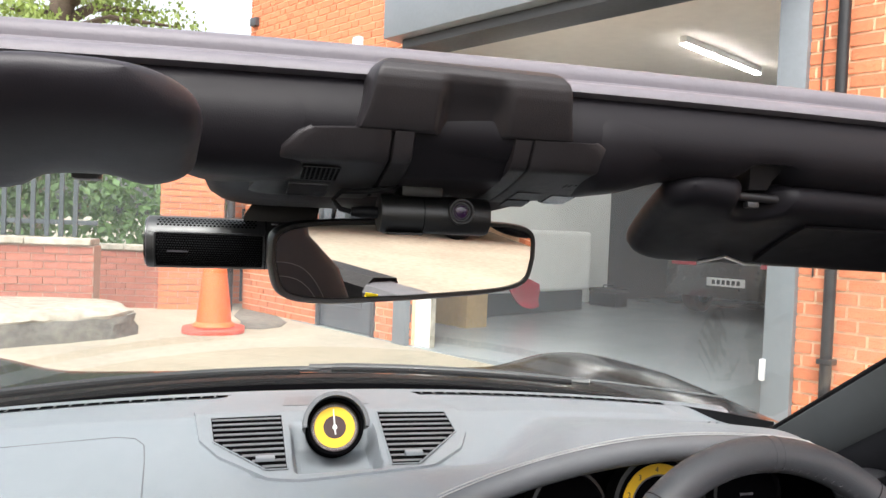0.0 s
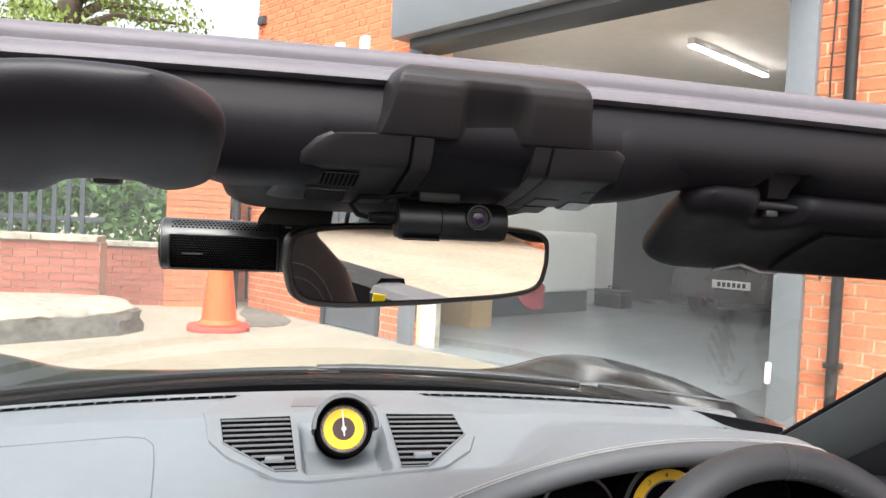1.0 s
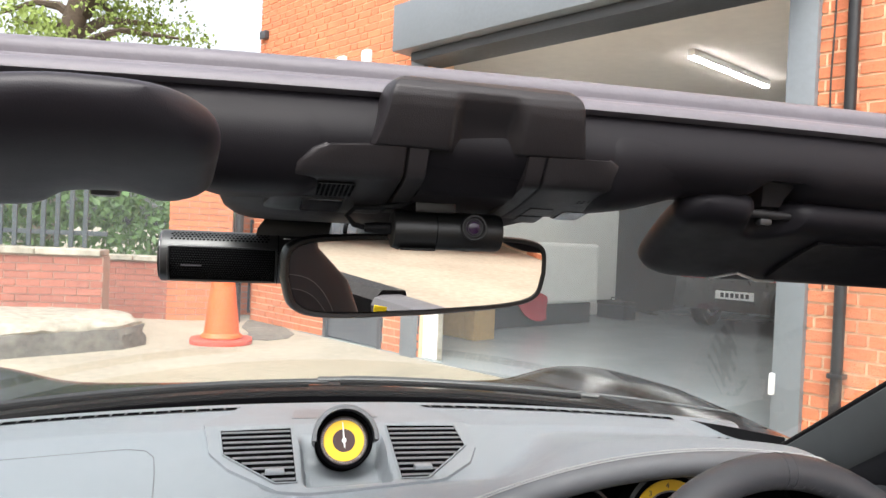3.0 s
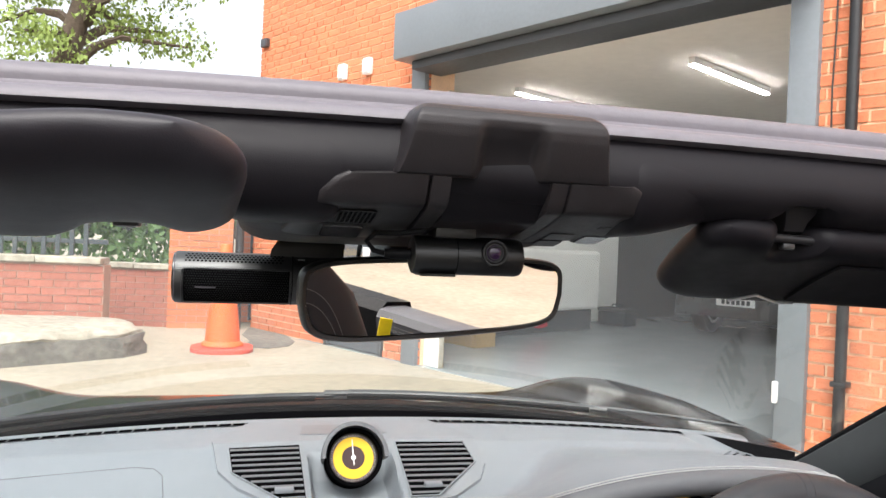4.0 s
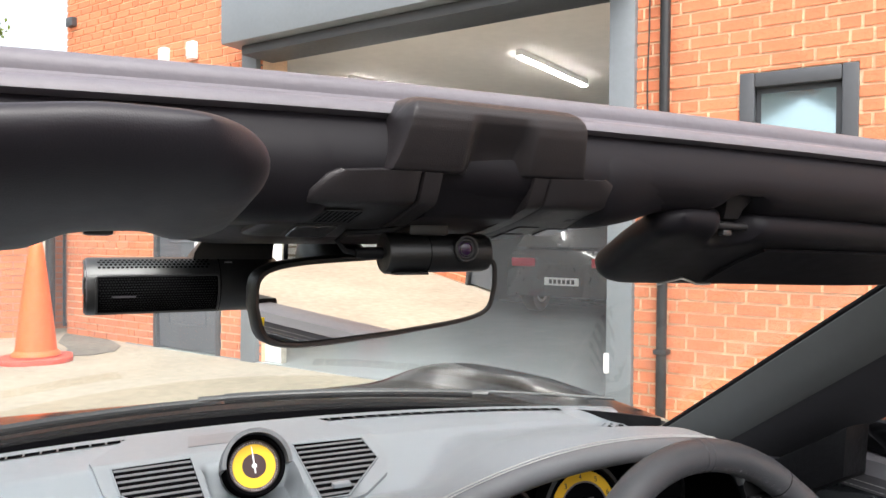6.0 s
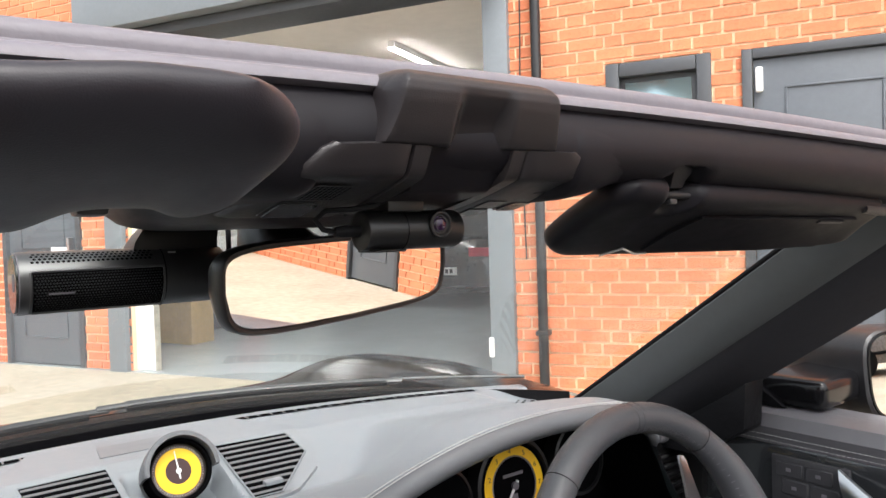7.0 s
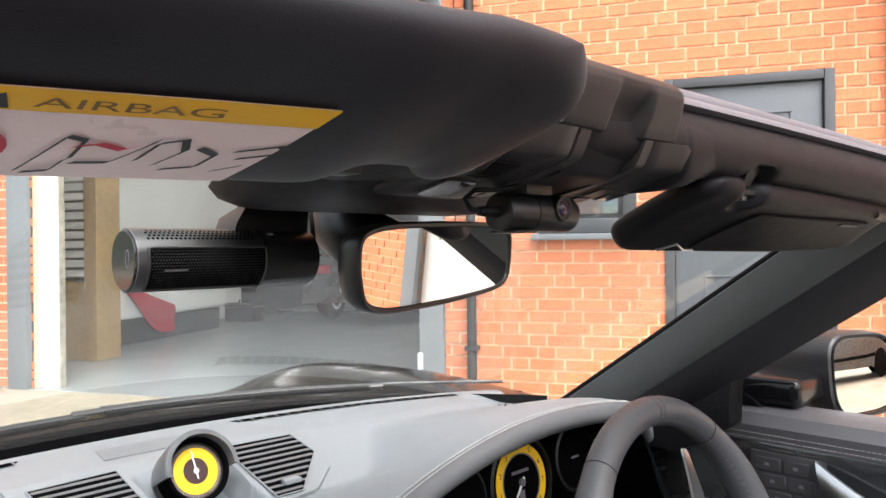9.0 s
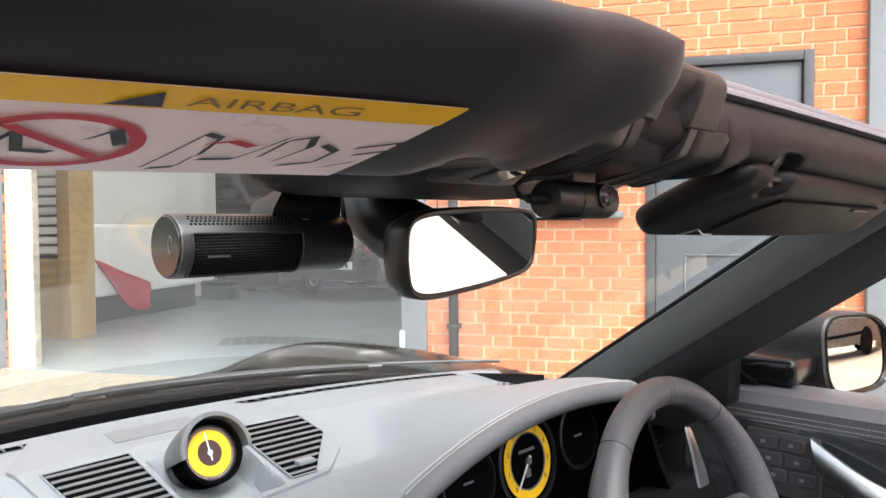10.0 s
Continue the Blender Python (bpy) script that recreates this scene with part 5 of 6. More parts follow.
wheel = part("steering_wheel", tube([SW @ Vector((RIM * math.cos(a), RIM * math.sin(a), 0)) for a in [2 * math.pi * k / 72 for k in range(73)]], [rim_thick(2 * math.pi * k / 72) for k in range(73)], 24), M_WHEEL, car, "black leather steering wheel")
for a in (0, 180, 270):
    d = radians(a)
    part("spoke", tube([SW @ Vector((0.05 * math.cos(d), 0.05 * math.sin(d), -0.015)), SW @ Vector((0.10 * math.cos(d), 0.10 * math.sin(d), -0.012)), SW @ Vector((0.18 * math.cos(d), 0.18 * math.sin(d), 0))], [0.034, 0.030, 0.026], 14, flat=0.5), M_WHEEL, wheel)
part("hub", lathe([(0.002, 0.018), (0.045, 0.014), (0.06, 0.0), (0.06, -0.03), (0.04, -0.05)], SW @ pose(0, -0.01, -0.01), 32), M_WHEEL, wheel, "padded wheel hub")
for a in (50, 85.5, 88.5, 130):
    part("rim_seam", tube([SW @ pose(0, 0, 0, 0, 0, a) @ Vector((RIM + (rim_thick(radians(a)) + 0.0002) * math.cos(q), 0, (rim_thick(radians(a)) + 0.0002) * math.sin(q))) for q in [2 * math.pi * k / 16 for k in range(17)]], 0.0006 if abs(a - 87) > 5 else 0.0005, 5), M_RUB if abs(a - 87) > 5 else M_WHEEL, wheel)
rim_thread = bmesh.new()
for k in range(110):
    a = 360 * k / 110
    at = SW @ pose(0, 0, 0, 0, 0, a)
    tube([at @ Vector((RIM + (rim_thick(radians(a)) + 0.0002) * math.cos(radians(q)), 0.0006 * (q - 146) / 8, (rim_thick(radians(a)) + 0.0002) * math.sin(radians(q)))) for q in (140, 152)], 0.00042, 4, bm=rim_thread)
tagged(part("stitching", rim_thread, M_SEAL, wheel, "grey thread along the inside of the rim"), kind="stuff")
part("column", tube([SW @ Vector((0, -0.01, -0.04)), SW @ Vector((0, -0.01, -0.24))], [0.05, 0.06], 16), M_PLAST, car, "black steering column shroud")
part("gearshift_paddle", loft([[Vector((x, y, z)), Vector((x + w, y - 0.001, z - 0.0005)), Vector((x + w, y + 0.003, z)), Vector((x, y + 0.004, z))] for x, w, y, z in ((0.6245, 0.006, 0.636, 0.802), (0.6230, 0.010, 0.634, 0.797), (0.6200, 0.017, 0.625, 0.770), (0.6160, 0.025, 0.617, 0.745), (0.612, 0.026, 0.611, 0.727))]), M_CHROME, car, "satin metal gearshift paddle")
sv = part("side_vent", box(0.792, 0.80, 0.62, 0.868, 0.83, 0.752, 0.008), M_PLAST, car, "black side air vent")
for k in range(6):
    part("slat", box(0.798, 0.790, 0.642 + 0.016 * k, 0.862, 0.801, 0.649 + 0.016 * k, 0.002, 1), M_RUB, sv)
part("dash_front", sheet(lambda u, v: (XC - 0.76 + 0.85 * u, 0.68 + 0.06 * v, dash_z(-0.76 + 0.85 * u, 0.68) - 0.002 - 0.32 * v), 40, 8), M_DASH, car, "graphite dashboard front")

# windscreen pillars
def pillar(sign, name):
    rings, edge = [], []
    for k in range(17):
        h = -0.06 + 0.42 * k / 16
        p = Vector((0.7825 - 0.0995 * h, 0.9518 - 1.4613 * h, 0.8 + h))
        off, rise = Vector((0.100, -0.185, -0.013)), Vector((0.023, -0.100, -0.006))
        crease, out_edge = p + rise, p + off
        sec = [p + Vector((0.035, 0.020, -0.012)), p, p + rise * 0.05 + Vector((-0.004, -0.002, 0)), p + rise * 0.5 + Vector((-0.006, -0.003, 0)), p + rise * 0.94 + Vector((-0.002, 0, 0)), crease + Vector((0.004, -0.001, 0)), crease + Vector((0.03, 0.01, 0.0)), p + off * 0.4 + Vector((0.04, 0.06, 0.02))]
        sec2 = [crease + Vector((0.005, 0.001, 0.0)), crease.lerp(out_edge, 0.10) + Vector((-0.001, -0.001, 0)), crease.lerp(out_edge, 0.5) + Vector((-0.004, -0.004, 0)), crease.lerp(out_edge, 0.95), out_edge, out_edge + Vector((0.015, 0.05, 0.015)), p + off * 0.6 + Vector((0.03, 0.06, 0.02))]
        if sign < 0:
            sec, sec2 = [[Vector((2 * XC - q.x, q.y, q.z)) for q in c] for c in (sec, sec2)]
        rings.append(sec)
        edge.append(sec2)
    pl = part(name, loft(rings), M_PILLAR, car, "dark grey trimmed windscreen pillar")
    part("door_seal", loft(edge), M_SEALB, pl, "black rubber door seal")
    return pl


pillar(1, "windscreen_pillar")
pillar(-1, "windscreen_pillar")
part("pillar_seal", tube([(0.7835 - 0.0995 * h, 0.953 - 1.4613 * h, 0.800 + h) for h in [-0.03 + 0.36 * k / 10 for k in range(11)]], 0.0042, 8), M_RUB, car, "black rubber seal along the pillar")

# bonnet, wings and outer body
def bonnet_pt(u, v):
    s = -0.90 + 1.80 * u
    y0 = 1.44 - 0.62 * min(abs(s), 0.74) ** 2
    y = y0 + (3.0 - y0) * v
    z = 0.756 - 0.060 * max(0.0, (y - 1.45)) - 0.42 * max(0.0, y - 1.75) ** 1.7
    wing = math.exp(-((abs(s) - 0.70) / (0.115 if abs(s) < 0.70 else 0.19)) ** 2)
    prof = max(0.0, 1 - ((y - 1.65) / 0.75) ** 2)
    z += wing * 0.042 * prof
    z -= 0.9 * max(0.0, abs(s) - 0.79) ** 1.5
    return (XC + s, y, z)


part("bonnet", sheet(bonnet_pt, 90, 60), M_PAINT, car, "glossy black bonnet and wings")
part("cowl_strip", sheet(lambda u, v: (XC - 0.76 + 1.52 * u, 1.395 - 0.60 * (-0.76 + 1.52 * u) ** 2 + 0.085 * v, 0.798 - 0.010 * v - 0.045 * (-0.76 + 1.52 * u) ** 4), 40, 3, (0, 0, -0.03)), M_RUB, car, "black scuttle strip")


def wiper(x0, x1, lift):
    w = part("wiper_arm", tube([(XC + s, 1.435 - 0.62 * s * s, 0.807 + lift - 0.01 * s * s) for s in [x0 + (x1 - x0) * k / 12 for k in range(13)]], 0.0062, 8, flat=0.8), M_WIPER, car, "satin black windscreen wiper arm")
    part("wiper_blade", tube([(XC + s, 1.40 - 0.60 * s * s, 0.808 + lift - 0.01 * s * s) for s in [x0 + 0.04 + (x1 - x0 - 0.08) * k / 12 for k in range(13)]], 0.006, 6), M_RUB, w)


wiper(-0.55, 0.02, 0.0)
wiper(0.0, 0.52, 0.004)
part("scuttle_trim", tube([(XC + d, 1.452 - 0.62 * d * d, 0.812 - 0.012 * d * d) for d in [0.05 + 0.67 * k / 16 for k in range(17)]], 0.0035, 6), M_WIPER, car, "thin satin trim along the scuttle")

# doors and inner sides
def side(sign):
    f = lambda x: XC + sign * x
    d = part("door", loft([[Vector((f(x), y, z)) for x, z in ((0.80, 0.30), (0.775, 0.45), (0.770, 0.60), (0.775, 0.70), (0.772, 0.755), (0.765, 0.79), (0.775, 0.808), (0.80, 0.814), (0.86, 0.812), (0.90, 0.80), (0.93, 0.70), (0.935, 0.40), (0.90, 0.25))] for y in [0.78 - 1.15 * k / 12 for k in range(13)]]), M_DOORL, car, "charcoal leather door panel with pale stitching")
    # Lit top and shaded lower door are split into two colours here.
    card = [(0.7660, 0.45), (0.7655, 0.60), (0.7695, 0.70), (0.7680, 0.745), (0.7672, 0.760), (0.7690, 0.7645), (0.776, 0.7655), (0.790, 0.60), (0.790, 0.45)]
    part("door_card", loft([[Vector((f(x), y, z)) for x, z in card] for y in [0.776 - 1.14 * k / 8 for k in range(9)]]), M_CARD, d, "lower door card, toned dark so that the ledge reads as lit")
    for z in (0.778, 0.770):
        bm = bmesh.new()
        for k in range(150):
            y = 0.76 - 1.1 * k / 150
            tube([(f(0.7655), y, z), (f(0.7655), y - 0.0055, z)], 0.00045, 4, bm=bm)
        tagged(part("stitching", bm, M_STITCH, d), kind="stuff")
    part("switch_panel", box(f(0.7625 if sign > 0 else 0.775), 0.535, 0.650, f(0.775 if sign > 0 else 0.7625), 0.648, 0.752, 0.004), M_SEALB, d, "black switch panel")
    for i in range(2):
        for j in range(3):
            x0, x1 = sorted((f(0.7608), f(0.7640)))
            y0, z0 = 0.600 - 0.043 * i - 0.008 * j, 0.722 - 0.0255 * j
            part("switch", box(x0, y0, z0, x1, y0 + 0.040, z0 + 0.0225, 0.002, 1), M_SEALB, d)
            x0, x1 = sorted((f(0.7603), f(0.7609)))
            part("switch_mark", box(x0, y0 + 0.017, z0 + 0.009, x1, y0 + 0.024, z0 + 0.014), M_SEAL, d, smooth=False)
    def pull_pt(u, v):
        y = 0.548 - 0.235 * u
        mid = 0.722 - 0.070 * u - 0.012 * math.sin(math.pi * u)
        wide = 0.046 - 0.014 * u
        bow = 0.022 * math.sin(math.pi * min(u * 1.15, 1)) + 0.010 * (1 - (2 * v - 1) ** 2)
        return (f(0.757 - bow), y - 0.018 * (1 - v), mid + wide * (v - 0.5) * 1.3)
    part("door_pull", sheet(pull_pt, 24, 8, (0.006 * sign, 0, 0)), M_CHROME, d, "satin metal door pull")
    part("sail_panel", prism([(0, 0), (0.13, 0), (0.0, 0.085)], 0.012, frame_from((0, -1, 0), (0, 0, 1), (-1, 0, 0), (f(0.805), 0.77, 0.815)), 0.002), M_PAINT, d, "gloss black mirror sail panel")
    return d


side(1)
side(-1)


def door_mirror(sign):
    f = lambda x: XC + sign * x
    n = Vector((-0.30 * sign, -0.953, 0.06)).normalized()
    x = Vector((0.953 * sign, -0.30, 0)).normalized()
    y = Vector((0, 0, 1))
    m = frame_from(x, (y - n * y.dot(n)).normalized(), n, (f(1.008), 0.548, 0.851))
    out = []
    for k in range(48):
        a = 2 * math.pi * k / 48
        c, s = math.cos(a), math.sin(a)
        out.append((0.097 * math.copysign(abs(c) ** 0.55, c) - 0.008 * s, 0.070 * math.copysign(abs(s) ** 0.6, s) * (1 - 0.10 * c)))
    def rg(z, k, dx=0.0, ky=None, dy=0.0):
        return [m @ Vector((px * k + dx, py * (ky or k) + dy, z)) for px, py in out]
    dm = part("door_mirror", loft([rg(-0.006, 0.92), rg(0.002, 0.94), rg(0.005, 1.0), rg(0.002, 1.04), rg(-0.02, 1.06, 0, 1.08), rg(-0.06, 1.05, -0.003, 1.08), rg(-0.10, 1.01, -0.008, 1.03), rg(-0.14, 0.90, -0.014, 0.90, -0.003), rg(-0.172, 0.70, -0.020, 0.68, -0.005), rg(-0.188, 0.40, -0.024, 0.38, -0.006)]), M_CARBON, car, "carbon-fibre door mirror housing")
    def bulged(u, v):
        k = u * 48
        i = int(k) % 48
        (ax, ay), (bx, by) = out[i], out[(i + 1) % 48]
        r = 0.01 + 0.915 * v
        gx, gy = (ax + (bx - ax) * (k - int(k))) * r, (ay + (by - ay) * (k - int(k))) * r
        return m @ Vector((gx, gy, 0.0025 - (gx * gx + gy * gy) / 2.8))
    part("mirror_glass", sheet(bulged, 48, 14), M_MIRROR, dm, "bulged silvered door mirror glass", towards=tuple(n))
    part("mirror_rim", tube([m @ Vector((px * 0.955, py * 0.955, 0.004)) for px, py in out + out[:1]], 0.003, 6), M_PAINT, dm, "gloss black rim")
    part("mirror_arm", box(*sorted((f(0.80), f(0.955)))[:1], 0.585, 0.816, sorted((f(0.80), f(0.955)))[1], 0.690, 0.862, 0.016, 4), M_PAINT, dm, "gloss black mirror arm")


door_mirror(1)
door_mirror(-1)

# seats, belts, tub, rear deck
def nose(y):
    """How far the wing tops fall towards the nose."""
    return 0.05 * max(0.0, y - 1.45) + 0.40 * max(0.0, y - 1.70) ** 1.7


def seat(x):
    rings = []
    for z, w, d in ((0.42, 0.20, 0.06), (0.55, 0.23, 0.07), (0.75, 0.24, 0.07), (0.88, 0.20, 0.06), (0.95, 0.13, 0.05), (1.06, 0.12, 0.05), (1.10, 0.09, 0.035)):
        yy = -0.20 - (z - 0.42) * 0.28
        rings.append([Vector((x + w * math.copysign(abs(math.cos(a)) ** 0.7, math.cos(a)), yy + d * math.copysign(abs(math.sin(a)) ** 0.7, math.sin(a)) - 0.05 * abs(math.cos(a)) * -1, z)) for a in [2 * math.pi * k / 28 for k in range(28)]])
    s = part("seat", loft(rings), M_SEAT, car, "black leather sports seat")
    part("seat_cushion", box(x - 0.25, -0.20, 0.30, x + 0.25, 0.28, 0.43, 0.05, 4), M_SEAT, s)
    def lift(dx):
        c = min(dx / 0.235, 0.98) ** (1 / 0.7)
        return 0.070 * (1 - c * c) ** 0.35 + 0.05 * c + 0.001
    for g in (1.0, 0.93):
        curve = []
        for k in range(37):
            a = math.pi * k / 36
            z = 0.50 + 0.40 * g * math.sin(a) ** 0.7
            curve.append((x + 0.165 * g * math.copysign(abs(math.cos(a)) ** 0.5, math.cos(a)), -0.20 - (z - 0.42) * 0.28 + lift(0.165 * g * abs(math.cos(a)) ** 0.5), z))
        part("seat_stitching", tube(curve, 0.0008, 5), M_HOODL, s)
    return s


seat(XC + 0.40)
seat(XC - 0.40)
for sg in (1, -1):
    part("seat_belt", box(-0.014, -0.002, 0, 0.014, 0.002, 0.335, 0.001, 1), M_BELT, car, "yellow seat belt webbing", m=pose(XC + sg * 0.602, -0.20, 0.50, 4, 6, 40))
part("cabin_floor", box(XC - 0.74, -0.75, 0.20, XC + 0.74, 0.95, 0.24), M_RUB, car, smooth=False)
part("tunnel", box(XC - 0.11, -0.5, 0.24, XC + 0.11, 0.72, 0.46, 0.03, 3), M_DASH, car, "grey centre tunnel")
part("rear_deck", sheet(lambda u, v: (XC - 0.90 + 1.80 * u, -0.62 - 1.35 * v, 0.86 + 0.03 * math.sin(u * math.pi) - 0.02 * v - 0.30 * max(0, v - 0.55) ** 1.5 - 0.25 * abs(2 * u - 1) ** 6), 30, 20, (0, 0, -0.04)), M_PLAST, car, "dark folded roof cover")
for sg in (1, -1):
    f = lambda x: XC + sg * x
    part("rear_wing", loft([[Vector((f(x), y, z)) for x, z in ((0.78, 0.30), (0.775, 0.60), (0.775, 0.80), (0.80, 0.825), (0.88, 0.82), (0.93, 0.70), (0.94, 0.40), (0.90, 0.22))] for y in [-0.372 - 1.6 * k / 8 for k in range(9)]]), M_RUB, car, "black rear body side")
    part("front_wing", loft([[Vector((f(x), y, z)) for x, z in ((0.80, 0.25), (0.80, 0.62 - nose(y)), (0.86, 0.66 - nose(y)), (0.91, 0.58 - nose(y)), (0.92, 0.40 - 0.3 * nose(y)), (0.90, 0.22))] for y in [0.782 + 2.1 * k / 16 for k in range(17)]]), M_PAINT, car, "glossy black front wing")
    for y in (1.75, -1.15):
        w = part("wheel", lathe([(0.20, -0.11), (0.33, -0.11), (0.345, -0.09), (0.345, 0.09), (0.33, 0.11), (0.23, 0.11), (0.22, 0.09)], pose(f(0.845), y, 0.345, 0, 90, 0), 36), M_RUB, car, "black tyre")
        part("rim", lathe([(0.22, 0.06), (0.22, 0.09), (0.05, 0.08), (0.03, 0.075)], pose(f(0.845), y, 0.345, 0, 90 * sg, 0), 10), M_CHROME, w)
part("front_panel", box(XC - 0.85, 2.80, 0.09, XC + 0.85, 2.96, 0.17, 0.03, 3), M_PAINT, car, "black front bumper")
part("rear_panel", box(XC - 0.85, -2.02, 0.25, XC + 0.85, -1.92, 0.80, 0.04, 3), M_PAINT, car, "black rear bumper")

# ---- the two cameras ----
dc = thing("dash_camera", "black cylindrical dash camera with a perforated grille, stuck to the windscreen", "dash camera")
DC = frame_from((0, 1, 0), (0, 0, 1), (1, 0, 0), (-0.103, 0.672, 1.0715))
tubeb = part("camera_body", lathe([(0.020, 0.001), (0.0222, 0.0015), (0.0226, 0.003), (0.0226, 0.145), (0.0215, 0.148), (0.018, 0.149)], DC, 56), M_DCAM, dc)
part("end_cap", lathe([(0.0205, -0.0008), (0.0212, 0.0), (0.0212, 0.001), (0.002, 0.001)], DC, 48), mat("cap_lacquer", (0.022, 0.023, 0.021), 0.16, scale=40, vary=0.1, bump=0.0, coat=0.5), tubeb, "glossy end cap")
part("cap_ring", tube([DC @ Vector((0.0219 * math.cos(a), 0.0219 * math.sin(a), 0.0012)) for a in [2 * math.pi * k / 48 for k in range(49)]], 0.0005, 6), M_SEAL, tubeb, "thin grey ring")

part("cap_mark", tube([DC @ Vector((0.0028 * math.sin(a) - 0.008, 0.0012 + 0.0062 * math.cos(a), -0.0009)) for a in [2 * math.pi * k / 20 for k in range(21)]], 0.0004, 5), M_SEAL, tubeb, "pale oval mark")


def on_tube(x, deg, r=0.0226):
    """A point on the camera's skin: x along it, deg up from straight back."""
    a = radians(deg)
    return Vector((-0.103 + x, 0.672 - r * math.cos(a), 1.0715 + r * math.sin(a)))


gr = part("grille", sheet(lambda u, v: on_tube(0.009 + 0.088 * u, -60 + 80 * v, 0.0232), 12, 16), M_DARK, tubeb, "fine black mesh grille")
edge = [on_tube(0.008, d, 0.0235) for d in range(-60, 21, 4)] + [on_tube(x, 22, 0.0235) for x in (0.010, 0.045, 0.096)] + [on_tube(0.098, d, 0.0235) for d in range(20, -61, -4)] + [on_tube(x, -62, 0.0235) for x in (0.096, 0.045, 0.010)] + [on_tube(0.008, -60, 0.0235)]
part("grille_frame", tube(edge, 0.0010, 8), M_DCAM, tubeb)
mesh_b = bmesh.new()
for i in range(42):
    for j in range(15):
        xx = 0.0105 + 0.0021 * i + (0.00105 if j % 2 else 0)
        dd = -56 + 5.1 * j
        if xx < 0.0965:
            c = on_tube(xx, dd, 0.0234)
            ax, up = Vector((1, 0, 0)), (on_tube(xx, dd + 2, 0.0234) - on_tube(xx, dd - 2, 0.0234)).normalized()
            o = on_tube(xx, dd, 0.0240)
            q = [mesh_b.verts.new(c + ax * 0.0009 * a + up * 0.0009 * b) for a, b in ((-1, 0), (0, -1), (1, 0), (0, 1))]
            t = mesh_b.verts.new(o)
            for k in range(4):
                mesh_b.faces.new((q[k], q[(k + 1) % 4], t))
tagged(part("mesh_stud", mesh_b, M_STUD, gr), kind="stuff")
part("brand_bar", sheet(lambda u, v: on_tube(0.0185 + 0.017 * u, -19 + 3.5 * v, 0.0243), 3, 2), M_SEAL, gr, "pale brand mark as a plain bar")
holes = bmesh.new()
for i in range(25):
    for j in range(4):
        xx = 0.010 + 0.0033 * i + (0.00165 if j % 2 else 0)
        dd = 42 + 7.6 * j
        ring_pts = [on_tube(xx + 0.00115 * math.cos(a), dd + math.degrees(0.00115 / 0.0226) * math.sin(a), 0.02268) for a in [2 * math.pi * k / 8 for k in range(8)]]
        holes.faces.new([holes.verts.new(p) for p in ring_pts])
tagged(part("vent_hole", holes, M_DARK, tubeb), kind="stuff")
part("body_joint", tube([on_tube(0.0995, d, 0.0227) for d in range(0, 361, 10)], 0.0004, 5), M_DARK, tubeb)
part("status_mark", sheet(lambda u, v: on_tube(0.104 + 0.006 * u, 52 + 5 * v, 0.0228), 2, 1), M_WHITE, tubeb)
part("mount", loft([[Vector((x, y, z)) for x, y, z in r] for r in (
    [(-0.024, 0.664, 1.088), (0.042, 0.664, 1.088), (0.042, 0.688, 1.086), (-0.024, 0.688, 1.086)],
    [(-0.022, 0.663, 1.0985), (0.042, 0.663, 1.0985), (0.042, 0.696, 1.0955), (-0.022, 0.696, 1.0955)],
    [(-0.014, 0.664, 1.1105), (0.044, 0.664, 1.1105), (0.044, 0.706, 1.1035), (-0.014, 0.706, 1.1035)],
    [(-0.012, 0.667, 1.1150), (0.042, 0.667, 1.1150), (0.042, 0.706, 1.1045), (-0.012, 0.706, 1.1045)])]), M_PLAST, dc, "black adhesive mount")
part("cable", tube([(0.046, 0.672, 1.0715), (0.056, 0.674, 1.078), (0.058, 0.68, 1.10), (0.062, 0.69, 1.118)], 0.0022, 8), M_RUB, dc)

rc = thing("rear_camera", "small black cylindrical cabin camera hanging from the console", "camera")
RC = frame_from((0, 1, 0), (0, 0, 1), (1, 0, 0), (0.0645, 0.4765, 1.1015))
rbod = part("camera_body", lathe([(0.0095, 0.0), (0.0125, 0.0012), (0.0130, 0.003), (0.0130, 0.0735), (0.0122, 0.0765), (0.009, 0.077)], RC, 48), M_PLAST, rc)
LN = frame_from((1, 0, 0), (0, 0, 1), (0, -1, 0), (0.1195, 0.4765, 1.1045))
part("lens_bezel", lathe([(0.0090, 0.009), (0.0090, 0.0142), (0.0085, 0.0148), (0.0075, 0.0148), (0.0064, 0.0135), (0.0055, 0.0135)], LN, 40, caps=False), M_PLAST, rbod, "round lens bezel")
part("lens_glass", lathe([(0.0056, 0.0132), (0.0050, 0.0140), (0.003, 0.0147), (0.0005, 0.0150)], LN, 32), mat("coated_lens", (0.02, 0.006, 0.03), 0.12, scale=40, bump=0.0, coat=0.1), rbod, "dark coated lens")
part("lens_ring", lathe([(0.0048, 0.0141), (0.0048, 0.0146), (0.0042, 0.0146), (0.0042, 0.0141)], LN, 32, caps=False), M_PLAST, rbod)
part("body_joint", tube([RC @ Vector((0.0131 * math.cos(a), 0.0131 * math.sin(a), 0.030)) for a in [2 * math.pi * k / 32 for k in range(33)]], 0.0003, 5), M_DARK, rbod)
part("holder", box(0.070, 0.466, 1.0875, 0.094, 0.488, 1.0892, 0.0006, 1), M_PLAST, rc)
part("mount", box(0.078, 0.462, 1.113, 0.106, 0.495, 1.122, 0.002), M_PLAST, rc, "flat mounting plate")
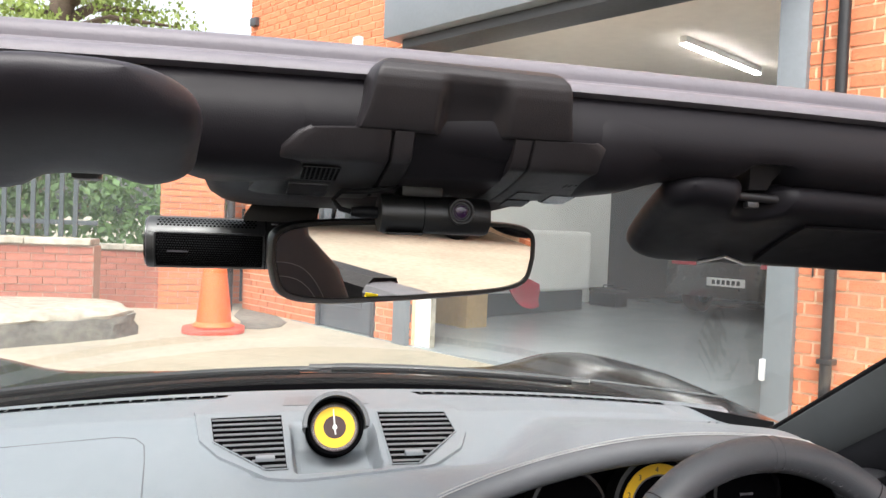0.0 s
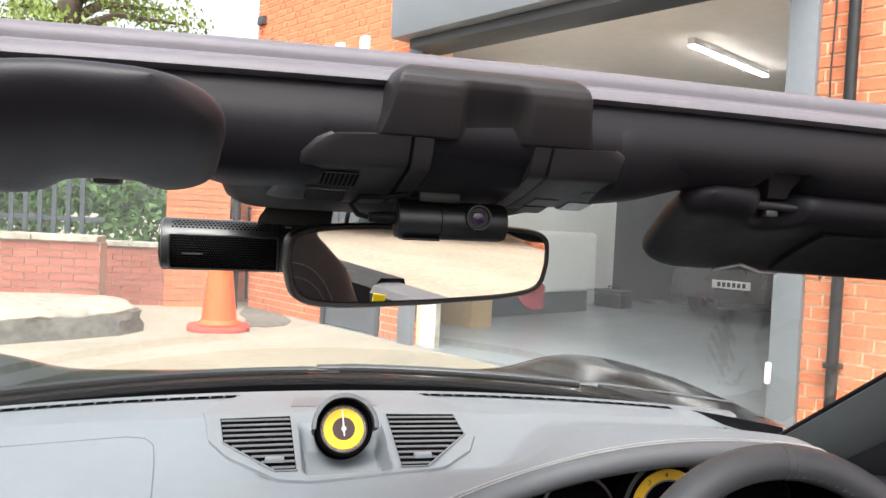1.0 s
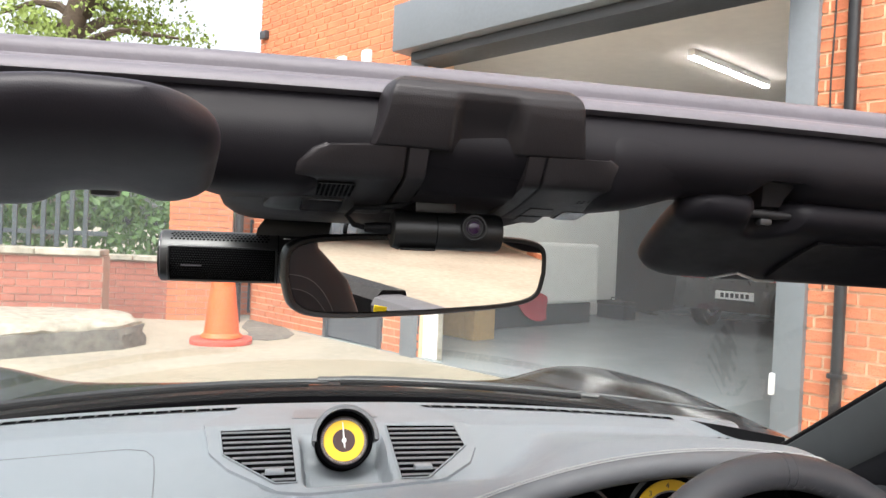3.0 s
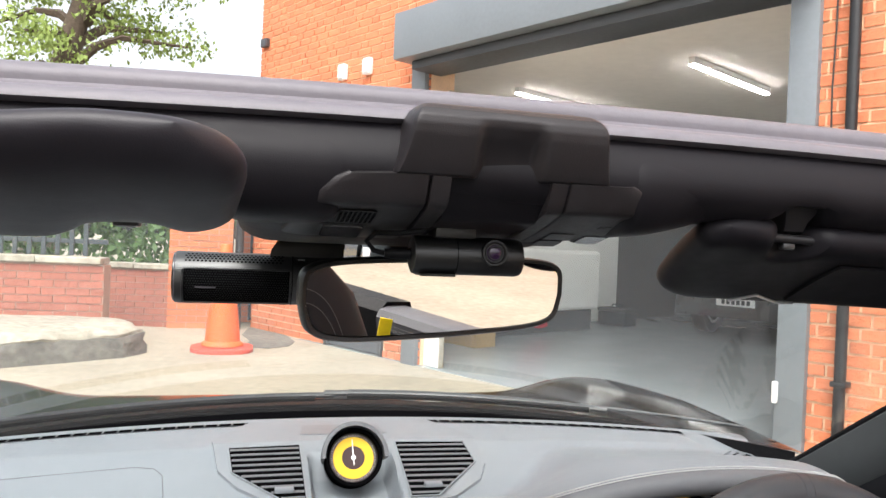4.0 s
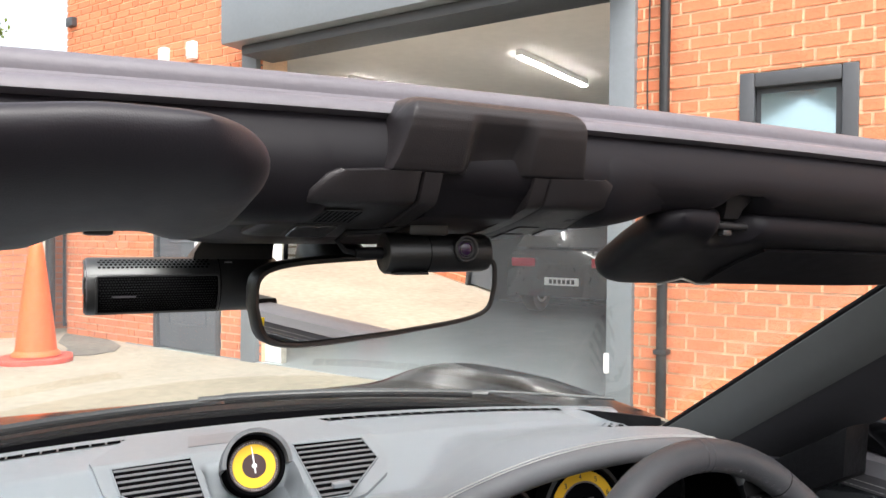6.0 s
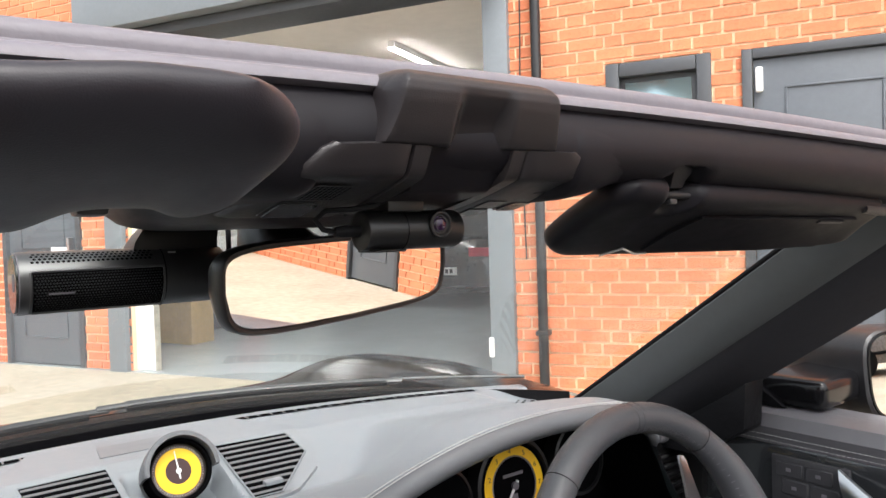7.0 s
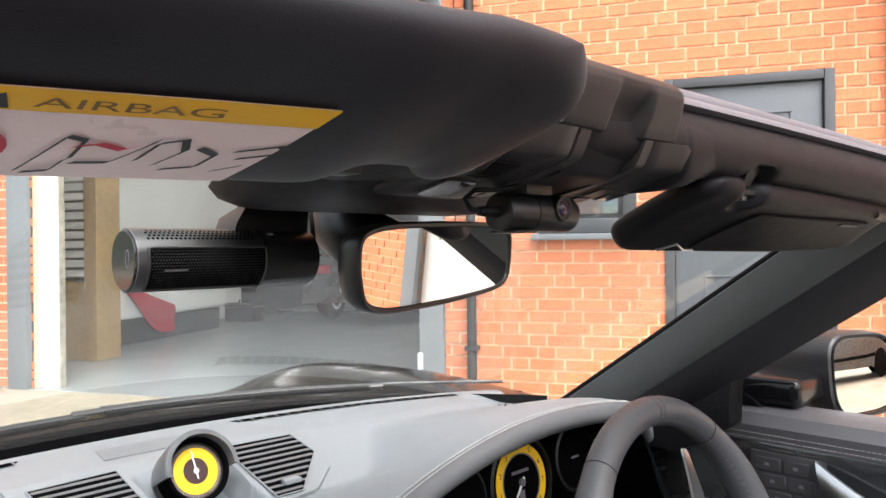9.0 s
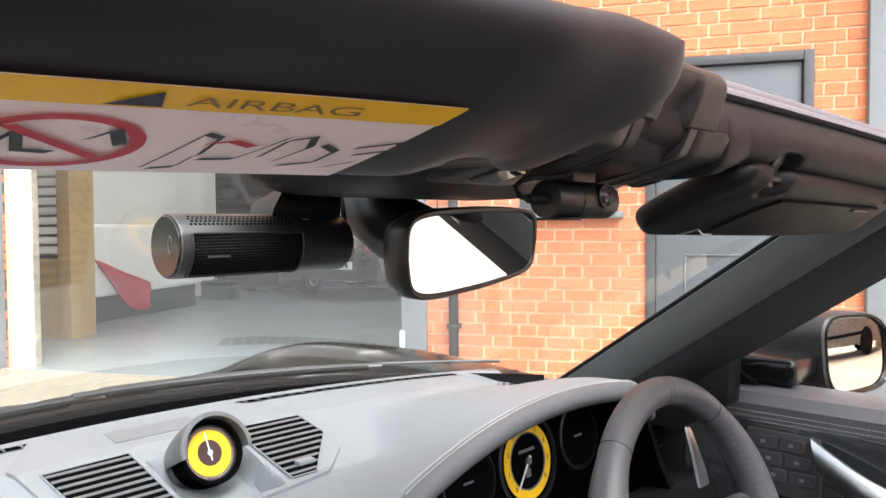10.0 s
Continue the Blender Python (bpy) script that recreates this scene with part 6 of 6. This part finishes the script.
part("plug", tube([(0.0645, 0.4765, 1.1015), (0.055, 0.4765, 1.1015), (0.047, 0.477, 1.1015)], [0.004, 0.004, 0.003], 10), M_RUB, rc)
part("cable", tube([(0.047, 0.477, 1.1015), (0.040, 0.478, 1.103), (0.035, 0.478, 1.109), (0.040, 0.474, 1.1145), (0.055, 0.466, 1.1150), (0.068, 0.462, 1.1170), (0.076, 0.462, 1.121)], 0.0018, 8), M_RUB, rc)

# ---- bricks of the building wall ----
def brick_mesh(w):
    bm = box(0, -0.001, 0, w, 0.0085, 0.0590, bm=bmesh.new())
    me = mesh_of("brick", bm, M_BRICK)
    return me


FULL, HALF = 0.2095, 0.098
SHARED = {FULL: brick_mesh(FULL), HALF: brick_mesh(HALF)}
loose = []


def clip(a, b, z):
    """Keeps the pieces of a brick that no opening takes, as (start, end, foot, top)."""
    top = z + 0.0590
    pieces = [(a, b, z, top)]
    for o0, o1, z0, z1 in OPENINGS:
        nxt = []
        for p, q, lo, hi in pieces:
            if hi <= z0 or lo >= z1 or q <= o0 or p >= o1:
                nxt.append((p, q, lo, hi))
                continue
            if p < o0:
                nxt.append((p, o0, lo, hi))
            if q > o1:
                nxt.append((o1, q, lo, hi))
            if hi - z1 > 0.012:
                nxt.append((max(p, o0), min(q, o1), z1 + 0.004, hi))
            if z0 - lo > 0.012:
                nxt.append((max(p, o0), min(q, o1), lo, z0 - 0.004))
        pieces = nxt
    return [c for c in pieces if c[1] - c[0] > 0.02]


count = 0
for r in range(58):
    z = 0.01 + 0.075 * r
    s = S0 - (0, 0.17, 0.1125, 0.06)[r % 4]
    k = r
    while s < 9.0:
        w = HALF if k % 3 == 2 else FULL
        k += 1
        for p, q, lo, hi in clip(max(s, S0), s + w, z):
            near = -0.94 < p and q < 1.66 and 0.3 < z < 2.95
            if near and count < 300 and abs(q - p - w) < 1e-6 and hi - lo > 0.0585:
                b = new("brick", SHARED[w])
                b.parent = wall_front
                b.location = (p, random.uniform(-0.0015, 0.0015), z)
                count += 1
            else:
                loose.append((p, q, lo, hi))
        s += w + 0.0155
verts, faces = [], []
for p, q, lo, hi in loose:
    y = -0.001 + random.uniform(-0.0015, 0.0015)
    n = len(verts)
    verts += [(p, y, lo), (q, y, lo), (q, y, hi), (p, y, hi), (p, 0.009, lo), (q, 0.009, lo), (q, 0.009, hi), (p, 0.009, hi)]
    faces += [(n, n + 1, n + 2, n + 3), (n, n + 4, n + 5, n + 1), (n + 3, n + 2, n + 6, n + 7), (n, n + 3, n + 7, n + 4), (n + 1, n + 5, n + 6, n + 2)]
fm = bpy.data.meshes.new("brickwork")
fm.from_pydata(verts, [], faces)
fm.materials.append(M_BRICK)
field = new("brickwork", fm)
field.parent = wall_front
tagged(field, kind="stuff")
